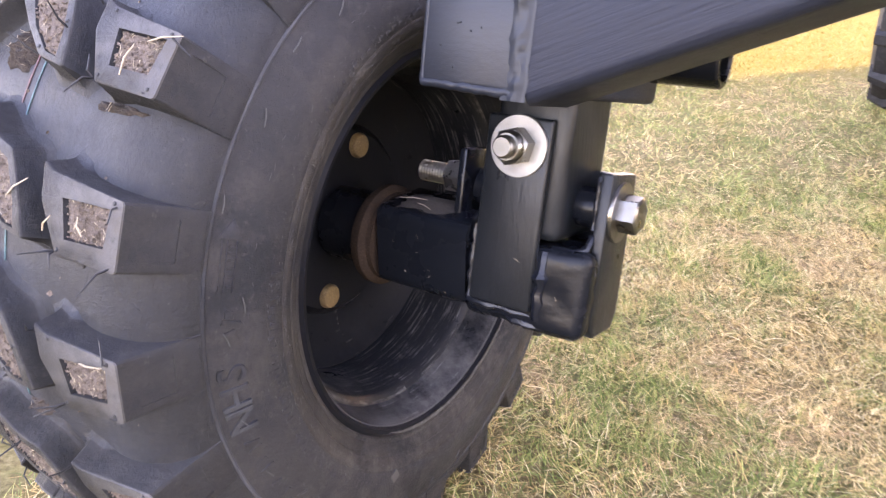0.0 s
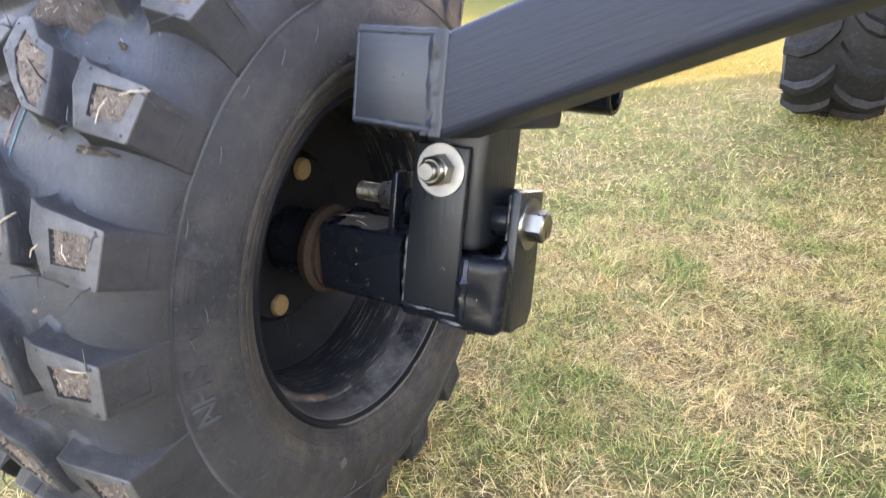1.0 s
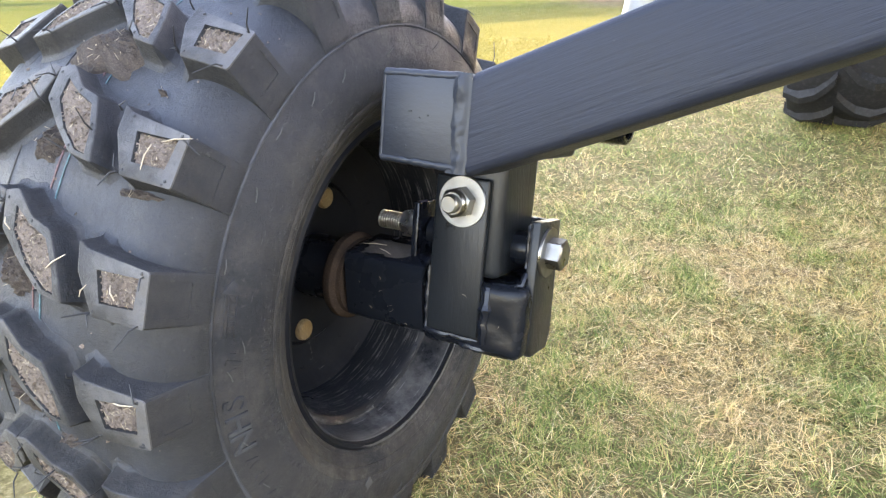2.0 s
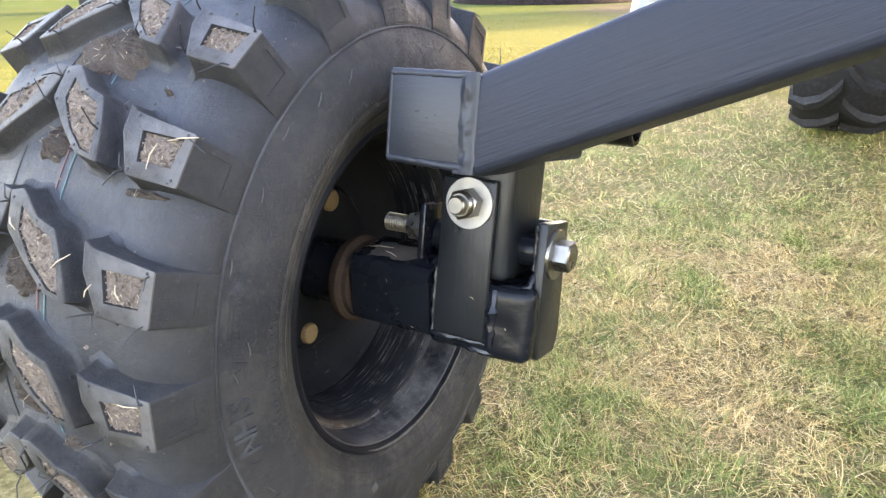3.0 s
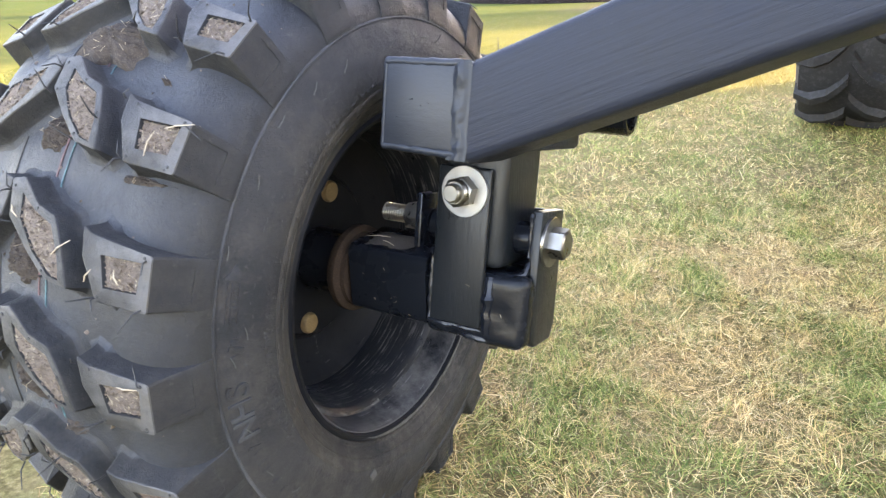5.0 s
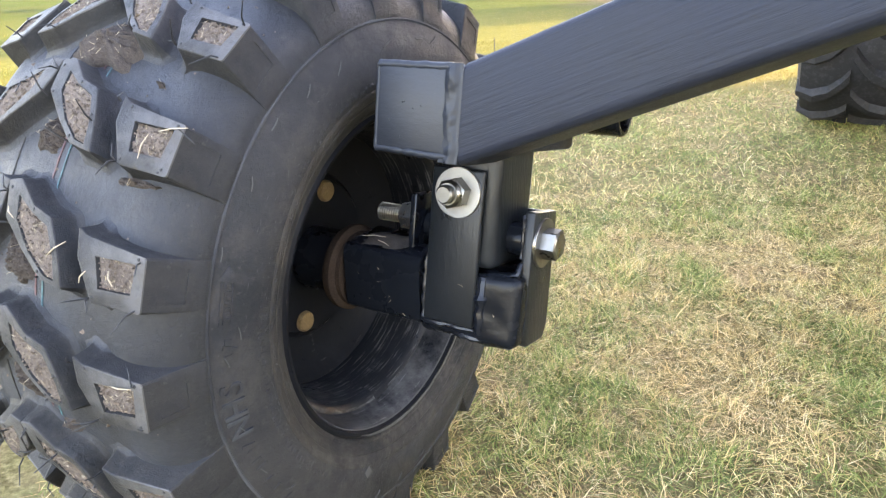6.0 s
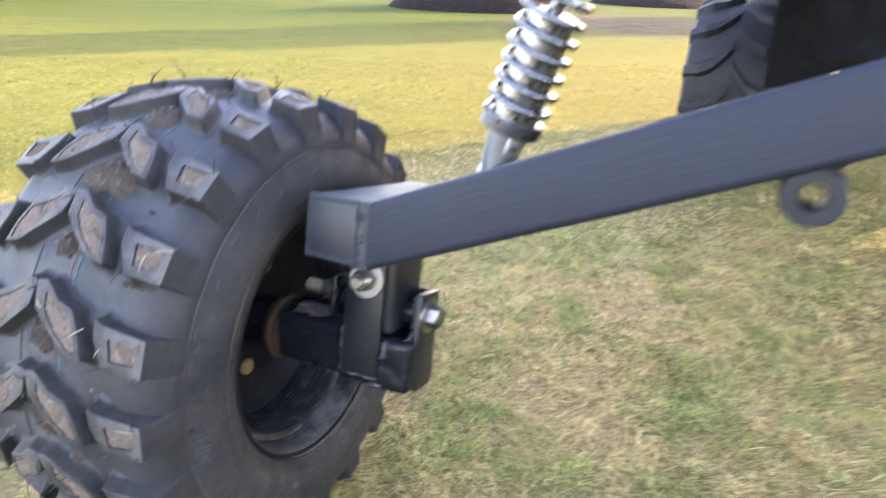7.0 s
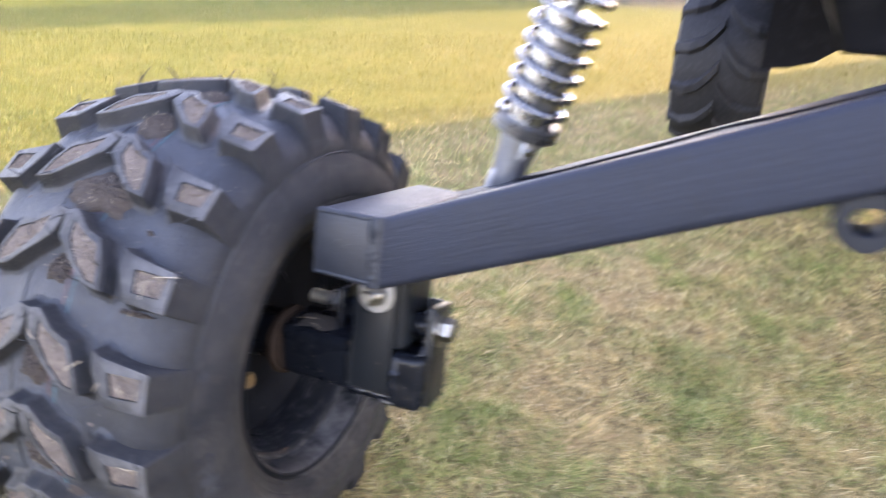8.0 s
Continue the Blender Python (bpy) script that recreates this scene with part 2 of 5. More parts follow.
def lawn_material():
    m = material("lawn", 0.95, spec=0.03)
    v = coords(m)
    wide, mid, fine = noise_of(m, v, 0.22, 5), noise_of(m, v, 2.6, 6, 0.7), noise_of(m, v, 75, 5, 0.75)
    near = ramp(m, fine, [(0.3, (0.03, 0.019, 0.01)), (0.5, (0.14, 0.095, 0.052)), (0.7, (0.42, 0.3, 0.18))])
    green = ramp(m, fine, [(0.25, (0.06, 0.05, 0.018)), (0.55, (0.16, 0.15, 0.055)), (0.8, (0.32, 0.28, 0.12))])
    col = mix(m, grey(m, mid, 0.25, 1.0, 0.38, 0.62), near, green)
    col = mix(m, grey(m, noise_of(m, v, 3.5, 8, 0.75), 0.0, 0.45, 0.46, 0.68), col, (0.34, 0.25, 0.135))
    c = m.node_tree.nodes.new("ShaderNodeSeparateXYZ")
    link(m, v, c.inputs[0])
    # lawn colour switches along the shade's edge, darker where the sun falls
    far = m.node_tree.nodes.new("ShaderNodeMapRange")
    far.inputs["From Min"].default_value, far.inputs["From Max"].default_value = 2.3, 2.9
    slant = m.node_tree.nodes.new("ShaderNodeVectorMath")
    slant.operation = "DOT_PRODUCT"
    slant.inputs[1].default_value = (-0.471, 0.882, 0)
    link(m, v, slant.inputs[0])
    aside = m.node_tree.nodes.new("ShaderNodeVectorMath")  # the painted edge of the sunlit colours bends round the vehicle
    aside.operation = "DOT_PRODUCT"
    aside.inputs[1].default_value = (-0.221, 0.882, 0)
    link(m, v, aside.inputs[0])
    bend = node(m, "ShaderNodeMath")
    bend.operation = "SUBTRACT"
    bend.inputs[1].default_value = 0.375
    link(m, aside.outputs["Value"], bend.inputs[0])
    either = node(m, "ShaderNodeMath")
    either.operation = "MAXIMUM"
    link(m, slant.outputs["Value"], either.inputs[0])
    link(m, bend.outputs[0], either.inputs[1])
    link(m, either.outputs[0], far.inputs["Value"])
    deep = m.node_tree.nodes.new("ShaderNodeMapRange")
    deep.inputs["From Min"].default_value, deep.inputs["From Max"].default_value = 5.0, 12.0
    link(m, c.outputs["Y"], deep.inputs["Value"])
    streak = noise_of(m, coords(m, (0.25, 1.0, 1.0)), 1.1, 5, 0.65)
    yellow = ramp(m, mid, [(0.3, (0.088, 0.096, 0.021)), (0.5, (0.126, 0.118, 0.03)), (0.7, (0.17, 0.138, 0.043))])
    plain = ramp(m, wide, [(0.35, (0.034, 0.054, 0.01)), (0.5, (0.044, 0.06, 0.0125)), (0.65, (0.057, 0.066, 0.016))])
    drier = m.node_tree.nodes.new("ShaderNodeMapRange")
    drier.inputs["From Min"].default_value, drier.inputs["From Max"].default_value = -0.5, 2.5
    drier.inputs["To Max"].default_value = 0.6
    link(m, c.outputs["X"], drier.inputs["Value"])
    yellow = mix(m, drier.outputs[0], yellow, (0.165, 0.12, 0.03))
    sunlit_lawn = mix(m, deep.outputs[0], yellow, plain)
    sunlit_lawn = mix(m, grey(m, streak, 0.0, 0.35, 0.45, 0.7), sunlit_lawn, (0.086, 0.084, 0.022))
    sunlit_lawn = mix(m, grey(m, fine, 0.0, 0.4, 0.45, 0.65), sunlit_lawn, (0.05, 0.062, 0.012))
    # trodden bare soil round the heaps of earth, shade darkened into its colour
    away = m.node_tree.nodes.new("ShaderNodeVectorMath")
    away.operation = "DISTANCE"
    away.inputs[1].default_value = (5.0, 11.9, 0.0)
    link(m, coords(m, (1.0, 1.0, 1.0)), away.inputs[0])
    ragged = node(m, "ShaderNodeMath")
    ragged.operation = "MULTIPLY_ADD"
    ragged.inputs[1].default_value = 2.2
    link(m, noise_of(m, v, 0.9, 5, 0.65), ragged.inputs[0])
    link(m, away.outputs["Value"], ragged.inputs[2])
    trodden_shaded = ramp(m, mid, [(0.3, (0.045, 0.037, 0.021)), (0.7, (0.085, 0.07, 0.042))])
    near_heap = m.node_tree.nodes.new("ShaderNodeMapRange")
    near_heap.inputs["From Min"].default_value, near_heap.inputs["From Max"].default_value = 4.2, 3.0
    link(m, ragged.outputs[0], near_heap.inputs["Value"])
    sunlit_lawn = mix(m, near_heap.outputs[0], sunlit_lawn, trodden_shaded)
    col = mix(m, far.outputs[0], col, sunlit_lawn)
    return out(m, col, None, fine, 0.012, 0.8)


LAWN = lawn_material()
EARTH = dusty("heaped_earth", (0.0095, 0.0068, 0.0058), (0.023, 0.0172, 0.015), 0.95, 4, 0.12, 0.0, 0.06)
BARK = dusty("bark", (0.05, 0.038, 0.028), (0.1, 0.078, 0.058), 0.95, 14, 0.02)
# sunlit copy of the grass, colour cut down to offset the sun
SUNLIT_BLADES = blade_material("sunlit_grass_blades", [(0.0, (0.08, 0.104, 0.016)), (0.45, (0.136, 0.15, 0.025)), (0.8, (0.2, 0.187, 0.04)), (1.0, (0.3, 0.247, 0.08))], (0.16, 0.152, 0.034), (0.24, 0.172, 0.042))
LEAF = blade_material("evergreen_leaves", [(0.0, (0.018, 0.03, 0.009)), (0.6, (0.04, 0.055, 0.018)), (1.0, (0.07, 0.085, 0.03))], (0.04, 0.048, 0.018))
TWIG = blade_material("reddish_twigs", [(0.0, (0.07, 0.05, 0.028)), (1.0, (0.17, 0.125, 0.075))], (0.12, 0.085, 0.05))
WHITE = material("white_paint", 0.5)
out(WHITE, (0.6, 0.59, 0.56))
GLASS = material("dark_car_glass", 0.1)
out(GLASS, (0.02, 0.025, 0.03))


# ---- builders ----
def part(name, bm, mat, parent=None, label="", smooth=True, mats=()):
    mesh = bpy.data.meshes.new(name)
    bmesh.ops.recalc_face_normals(bm, faces=bm.faces)
    bm.to_mesh(mesh)
    bm.free()
    for x in (mat, *mats):
        mesh.materials.append(x)
    if smooth:
        mesh.shade_smooth()
        mesh.set_sharp_from_angle(angle=radians(38))
    ob = new(name, mesh)
    ob.parent = parent
    return tagged(ob, label)


def thing(name, m, label, category, group="", kind=""):
    ob = new(name)
    ob.empty_display_size = 0.05
    ob.matrix_world = m
    return tagged(ob, label, category, group, kind)


def frame_of(way, at):
    """A matrix whose local z runs along way, standing at a point."""
    return Matrix.Translation(at) @ Vector(way).to_track_quat("Z", "Y").to_matrix().to_4x4()


def box(bm, lo, hi, bevel=0.0, segments=2, m=Matrix()):
    """A bevelled block between two corners."""
    lo, hi = Vector(lo), Vector(hi)
    r = bmesh.ops.create_cube(bm, size=1, matrix=m @ Matrix.LocRotScale((lo + hi) / 2, None, hi - lo))
    if bevel:
        edges = list({e for v in r["verts"] for e in v.link_edges})
        bmesh.ops.bevel(bm, geom=edges, offset=bevel, segments=segments, affect="EDGES", profile=0.5)
    return bm


def prism(bm, outline, x0, x1, bevel=0.0, m=Matrix()):
    """An outline in the local yz plane, drawn out along x."""
    a = [bm.verts.new(m @ Vector((x0, y, z))) for y, z in outline]
    b = [bm.verts.new(m @ Vector((x1, y, z))) for y, z in outline]
    n = len(a)
    faces = [bm.faces.new(a[::-1]), bm.faces.new(b)]
    faces += [bm.faces.new((a[i], a[(i + 1) % n], b[(i + 1) % n], b[i])) for i in range(n)]
    if bevel:
        bmesh.ops.bevel(bm, geom=list({e for f in faces for e in f.edges}), offset=bevel, segments=2, affect="EDGES", profile=0.5)
    return bm


def lathe(bm, profile, segments=64, m=Matrix(), closed=False, arc=(0.0, 2 * math.pi)):
    """A profile of (along, radius), turned round the local z axis."""
    full = abs(arc[1] - arc[0] - 2 * math.pi) < 1e-6
    count = segments if full else segments + 1
    rings = []
    for z, r in profile:
        if r < 1e-6:
            rings.append([bm.verts.new(m @ Vector((0, 0, z)))] * count)
        else:
            angles = [arc[0] + (arc[1] - arc[0]) * i / segments for i in range(count)]
            rings.append([bm.verts.new(m @ Vector((r * math.cos(t), r * math.sin(t), z))) for t in angles])
    pairs = list(zip(rings, rings[1:])) + ([(rings[-1], rings[0])] if closed else [])
    for p, q in pairs:
        for i in range(segments):
            j = (i + 1) % count
            corners = []
            for v in (p[i], p[j], q[j], q[i]):
                if v not in corners:
                    corners.append(v)
            if len(corners) > 2:
                bm.faces.new(corners)
    return bm


def rod(bm, r, z0, z1, segments=24, edge=0.0, m=Matrix()):
    e = edge or min(r, abs(z1 - z0)) * 0.12
    return lathe(bm, [(z0, 0), (z0, r - e), (z0 + e, r), (z1 - e, r), (z1, r - e), (z1, 0)], segments, m)


def hexagon(bm, flat, z0, z1, m=Matrix()):
    """A hexagonal nut or bolt head with chamfered corners; flat: across flats."""
    r, e = flat / math.sqrt(3), flat * 0.06
    return lathe(bm, [(z0, 0), (z0, r), (z1 - e, r), (z1, r * 0.86), (z1, 0)], 6, m)


def pipe(bm, points, radii, segments=10):
    """A round bar along points, with a radius at each."""
    rings = []
    points = [Vector(p) for p in points]
    side = None
    for i, p in enumerate(points):
        way = (points[min(i + 1, len(points) - 1)] - points[max(i - 1, 0)]).normalized()
        if side is None:
            side = way.orthogonal().normalized()
        side = (side - way * side.dot(way)).normalized()
        up = way.cross(side)
        rings.append([bm.verts.new(p + radii[i] * (side * math.cos(t) + up * math.sin(t))) for t in (2 * math.pi * k / segments for k in range(segments))])
    for p, q in zip(rings, rings[1:]):
        for i in range(segments):
            bm.faces.new((p[i], p[(i + 1) % segments], q[(i + 1) % segments], q[i]))
    bm.faces.new(rings[0][::-1])
    bm.faces.new(rings[-1])
    return bm


def bead(bm, points, r, seed, segments=8):
    """A lumpy weld bead along a line of points."""
    rnd = random.Random(seed)
    fine, radii = [], []
    points = [Vector(p) for p in points]
    for p, q in zip(points, points[1:]):
        n = max(2, int((q - p).length / (r * 1.7)))
        for i in range(n):
            fine.append(p.lerp(q, i / n) + Vector([rnd.uniform(-r, r) * 0.18 for _ in range(3)]))
            radii.append(r * rnd.uniform(0.6, 1.25))
    fine.append(points[-1])
    radii.append(r * 0.7)
    return pipe(bm, fine, radii, segments)


# ---- lawn ----
def ground_height(x, y):
    rise = 0.011 * max(0.0, y - 20.0) + 0.02 * max(0.0, y - 45.0)
    return rise + (0.05 * noise.noise((x * 0.09, y * 0.09, 3.1)) * min(1.0, max(0.0, (y - 4.0) / 6.0)))


def build_ground():
    bm = bmesh.new()
    xs = [-900, -300, -120, -60, -30, -18, -12, -8, -5, -3, -2, -1, 0, 1, 2, 3, 4, 6, 8, 10, 13, 17, 22, 30, 45, 70, 120, 300, 900]
    ys = [-600, -200, -60, -20, -8, -4, -2, -1, 0, 1, 2, 3, 4, 5, 6, 8, 10, 12, 14, 17, 20, 24, 30, 40, 45, 50, 60, 90, 100, 200, 500, 1500]
    grid = [[bm.verts.new((x, y, ground_height(x, min(y, 90)))) for x in xs] for y in ys]
    for j in range(len(ys) - 1):
        for i in range(len(xs) - 1):
            bm.faces.new((grid[j][i], grid[j][i + 1], grid[j + 1][i + 1], grid[j + 1][i]))
    ob = part("ground", bm, LAWN)
    return tagged(ob, "wide mown lawn of green and dry yellow grass", "lawn", kind="structure")


def blades(name, mat, label, spots, length, width, flat, seed):
    """Many curved blades as one mesh; spots: array of x, y and a size factor."""
    rng = np.random.default_rng(seed)
    n = len(spots)
    x, y, size = spots.T
    swirl = np.array([noise.noise((a * 7.0, b * 7.0, 1.7)) for a, b in zip(x, y)])
    tuft = np.array([noise.noise((a * 16.0, b * 16.0, 4.2)) for a, b in zip(x, y)])
    az = swirl * 9.0 + rng.normal(0, 1.5, n)
    size = size * (1.0 + 0.25 * tuft)
    lean = np.clip(rng.normal(flat, 0.3, n) - 0.15 * tuft, 0.05, 1.5)
    ln = length * size * rng.uniform(0.5, 1.35, n)
    wd = width * size * rng.uniform(0.6, 1.3, n)
    across = np.stack([-np.sin(az), np.cos(az)], 1)
    cuts = ((0.0, 1.0), (0.4, 0.85), (0.75, 0.5), (1.0, 0.0))
    verts = np.zeros((n, 7, 3))
    twist = rng.uniform(-0.6, 0.6, n)
    curl = rng.normal(0, 0.8, n)
    k = 0
    pos, high = np.zeros((n, 2)), np.zeros(n)
    last = 0.0
    for cut, w in cuts:
        ang = lean * (0.65 + 0.6 * cut)
        step = (cut - last) * ln
        bent = az + curl * cut
        pos = pos + np.stack([np.cos(bent), np.sin(bent)], 1) * (np.sin(ang) * step)[:, None]
        high = high + np.cos(ang) * step
        last = cut
        base = np.stack([x, y], 1) + pos
        z = np.maximum(high, 0.002) + 0.001
        if w > 0:
            for s in (-0.5, 0.5):
                verts[:, k, :2] = base + across * (s * w * wd)[:, None]
                verts[:, k, 2] = z + s * w * wd * twist
                k += 1
        else:
            verts[:, k, :2], verts[:, k, 2] = base, z
            k += 1
    verts[:, :, 2] += np.array([ground_height(a, b) for a, b in zip(x, y)])[:, None]
    mesh = bpy.data.meshes.new(name)
    offs = (np.arange(n) * 7)[:, None]
    quads = np.array([0, 1, 3, 2, 2, 3, 5, 4, 4, 5, 6])
    loops = (offs + quads).ravel()
    mesh.vertices.add(n * 7)
    mesh.vertices.foreach_set("co", verts.ravel())
    mesh.loops.add(len(loops))
    mesh.loops.foreach_set("vertex_index", loops)
    mesh.polygons.add(n * 3)
    starts = (np.arange(n) * 11)[:, None] + np.array([0, 4, 8])
    mesh.polygons.foreach_set("loop_start", starts.ravel())
    mesh.update(calc_edges=True)
    mesh.materials.append(mat)
    mesh.shade_smooth()
    return tagged(new(name, mesh), label, "grass", kind="stuff")


# worn straw-coloured patches (below nought) and lusher tufts: x, y, spread, strength
PATCHES = [(0.45, 1.01, 0.07, -0.38), (0.5, 0.85, 0.06, -0.34), (0.62, 1.04, 0.08, -0.38), (0.6, 0.84, 0.06, -0.25), (0.17, 0.98, 0.06, -0.21), (0.58, 1.58, 0.1, -0.21), (0.79, 1.3, 0.09, -0.25), (0.76, 1.42, 0.07, -0.21), (0.35, 1.06, 0.05, -0.17)]
PATCHES += [(0.25, 0.89, 0.05, 0.38), (0.6, 1.34, 0.1, 0.29), (0.75, 1.03, 0.09, 0.34), (0.41, 1.22, 0.09, 0.21), (0.39, 0.76, 0.06, 0.25), (0.27, 0.81, 0.05, 0.25), (0.68, 1.82, 0.14, 0.25), (1.12, 2.05, 0.16, 0.25), (0.94, 1.41, 0.09, 0.25), (0.14, 0.78, 0.05, 0.25), (0.36, 0.93, 0.05, 0.17)]


def scatter_grass():
    rng = np.random.default_rng(7)
    dry, green, far = [], [], []
    zones = (
        (-0.45, 1.6, 0.45, 2.0, 42000, 1.0),
        (0.0, 1.35, 0.62, 1.85, 74000, 0.88),
        (1.6, 3.2, 0.9, 2.0, 20000, 1.15),
        (-1.8, 3.4, 2.0, 3.6, 15000, 1.15),
        (-3.0, 5.5, 3.6, 6.5, 3600, 1.35),
        (-5, 8, 6.5, 11.0, 1700, 1.0),
    )
    for x0, x1, y0, y1, per, size in zones:
        n = int((x1 - x0) * (y1 - y0) * per)
        x, y = rng.uniform(x0, x1, n), rng.uniform(y0, y1, n)
        if per > 70000:  # the dense inner stretch thins out towards its rim
            rim_gap = np.minimum(np.minimum(x - x0, x1 - x), np.minimum(y - y0, y1 - y))
            kept = rim_gap / 0.3 > rng.uniform(0, 1, n)
            x, y = x[kept], y[kept]
            n = len(x)
        mixed = np.array([0.6 * noise.noise((a * 3.2, b * 3.2, 0.3)) + 0.7 * noise.noise((a * 12, b * 12, 5.0)) + 0.35 * noise.noise((a * 31, b * 31, 9.0)) for a, b in zip(x, y)])
        for px, py, size_of, lean in PATCHES:
            mixed += (1.6 * lean if lean < 0 else 1.2 * lean) * np.exp(-((x - px) ** 2 + 0.7 * (y - py) ** 2) / size_of ** 2)
        is_green = rng.uniform(-0.62, 0.62, n) + 0.3 - 0.3 * np.clip((y - 1.3) / 1.2, 0, 1) < mixed * 0.95
        worn = mixed + rng.uniform(-0.45, 0.45, n) < -0.4
        s = np.where(rng.uniform(0, 1, n) < 0.04, size * 1.35, size * 0.92)
        s = np.where(worn, s * rng.uniform(0.35, 0.75, n), s)
        pts = np.stack([x, y, s], 1)
        # past the shade's edge, blades take the darker sunlit colours
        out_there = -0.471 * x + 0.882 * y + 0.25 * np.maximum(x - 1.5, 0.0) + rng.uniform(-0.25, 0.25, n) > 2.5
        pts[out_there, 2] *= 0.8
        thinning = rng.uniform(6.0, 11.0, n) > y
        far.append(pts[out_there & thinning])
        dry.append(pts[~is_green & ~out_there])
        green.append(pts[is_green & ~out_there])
    blades("sunlit_grass", SUNLIT_BLADES, "sunlit yellow-green grass blades farther out", np.concatenate(far), 0.024, 0.0026, 1.05, 13)
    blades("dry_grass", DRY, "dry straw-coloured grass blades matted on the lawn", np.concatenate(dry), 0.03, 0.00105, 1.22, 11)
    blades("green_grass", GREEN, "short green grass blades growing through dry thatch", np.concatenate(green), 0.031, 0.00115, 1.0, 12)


build_ground()
scatter_grass()

# ---- wheel ----
AT = pose(0.027, 0.694, 0, 0, 0, -32.11)  # local x: inboard along the axle, y: forward
HUB = Matrix.Translation((0, 0.008, 0.32))
SPIN = HUB @ Matrix.Rotation(radians(90), 4, "Y")  # local z of a lathe runs inboard
MID = -0.152  # the tyre's middle plane
PITCH = 18.0  # degrees from one tread block to the next
FIRST = 18.3


def carcass_radius(a):
    d = abs(a - MID)
    if d <= 0.102:
        return 0.3205 - 0.0088 * (d / 0.102) ** 2
    u = min(1.0, (d - 0.102) / 0.0545)
    return 0.2655 + 0.0462 * math.sqrt(1 - u * u)


def lug_radius(a):
    s = (a - MID) / 0.17
    return 0.3415 - 0.0265 * s * s


def on_tyre(a, turn, r):
    """A place on the tyre: along the axle, degrees up from the rear, radius."""
    t = radians(turn)
    return Vector((a, -r * math.cos(t), r * math.sin(t)))


# sidewall from the bead to the shoulder rib: along the axle, radius
WALL = [(0.002, 0.1785), (0.0065, 0.183), (0.0068, 0.186), (0.0088, 0.1875), (0.0102, 0.191), (0.0125, 0.1955), (0.0122, 0.197), (0.0145, 0.199), (0.016, 0.204), (0.0167, 0.2075), (0.0162, 0.2087), (0.0171, 0.21), (0.0175, 0.219), (0.0168, 0.229), (0.0148, 0.239), (0.0115, 0.249), (0.0073, 0.2595), (0.0045, 0.2655)]


def side_x(r):
    return float(np.interp(r, [p[1] for p in WALL], [p[0] for p in WALL]))


def lug_angle(i):
    """Turn of one row of blocks; rows bunch up a little where the tyre meets the ground."""
    t = FIRST + PITCH * i
    low = (t + 180) % 360 - 180
    return t + (0.8 if -30 < low < 8 else 0.0)


def build_tyre(wheel):
    shoulder = [(MID + 0.102 + 0.0545 * math.sin(radians(u)), carcass_radius(MID + 0.102 + 0.0545 * math.sin(radians(u)))) for u in (82, 74, 66, 58, 50, 42, 34, 26, 17, 8)]
    crown = [(a, carcass_radius(a)) for a in (-0.05, -0.07, -0.09, -0.11, -0.13)]
    side = WALL + shoulder + crown
    profile = side + [(2 * MID - a, r) for a, r in reversed(side)]
    profile += [(2 * MID + 0.004, 0.174), (-0.004, 0.174)]
    bm = bmesh.new()
    lathe(bm, profile, 160, SPIN, closed=True)
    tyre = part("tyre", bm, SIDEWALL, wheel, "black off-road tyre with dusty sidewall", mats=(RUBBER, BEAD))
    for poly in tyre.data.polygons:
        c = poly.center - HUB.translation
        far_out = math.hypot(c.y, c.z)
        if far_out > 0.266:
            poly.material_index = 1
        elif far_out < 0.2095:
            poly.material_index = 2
    return tyre


def offset_outline(line, d):
    """An outline of (along axle, degrees) widened by d metres."""
    k = radians(1) * 0.325
    pts = [Vector((a, t * k)) for a, t in line]
    area = sum(p.x * q.y - q.x * p.y for p, q in zip(pts, pts[1:] + pts[:1]))
    turn = 1 if area > 0 else -1
    res = []
    for i, p in enumerate(pts):
        u, v = (p - pts[i - 1]).normalized(), (pts[(i + 1) % len(pts)] - p).normalized()
        n1, n2 = Vector((u.y, -u.x)) * turn, Vector((v.y, -v.x)) * turn
        m = (n1 + n2).normalized()
        q = p + m * d / max(0.8, m.dot(n1))
        res.append((q.x, q.y / k))
    return res


def clipped_corners(line, d):
    """Each corner of an outline cut off d metres from its tip; flags go with both new corners."""
    k = radians(1) * 0.325
    res = []
    for i, (a, t, flag) in enumerate(line):
        p = Vector((a, t * k))
        for other in (line[i - 1], line[(i + 1) % len(line)]):
            q = Vector((other[0], other[1] * k))
            c = p + (q - p).normalized() * d
            res.append((c.x, c.y / k, flag))
    return res


def spindle(bm, p, way, long, thick, index):
    """A small pointed grain or straw."""
    g = way.orthogonal().normalized()
    h = way.cross(g)
    v = [bm.verts.new(p + q) for q in (way * long, -way * long, g * thick, (-g + h) * thick * 0.6, (-g - h) * thick * 0.6)]
    for c in ((0, 2, 3), (0, 3, 4), (0, 4, 2), (1, 3, 2), (1, 4, 3), (1, 2, 4)):
        bm.faces.new([v[x] for x in c]).material_index = index


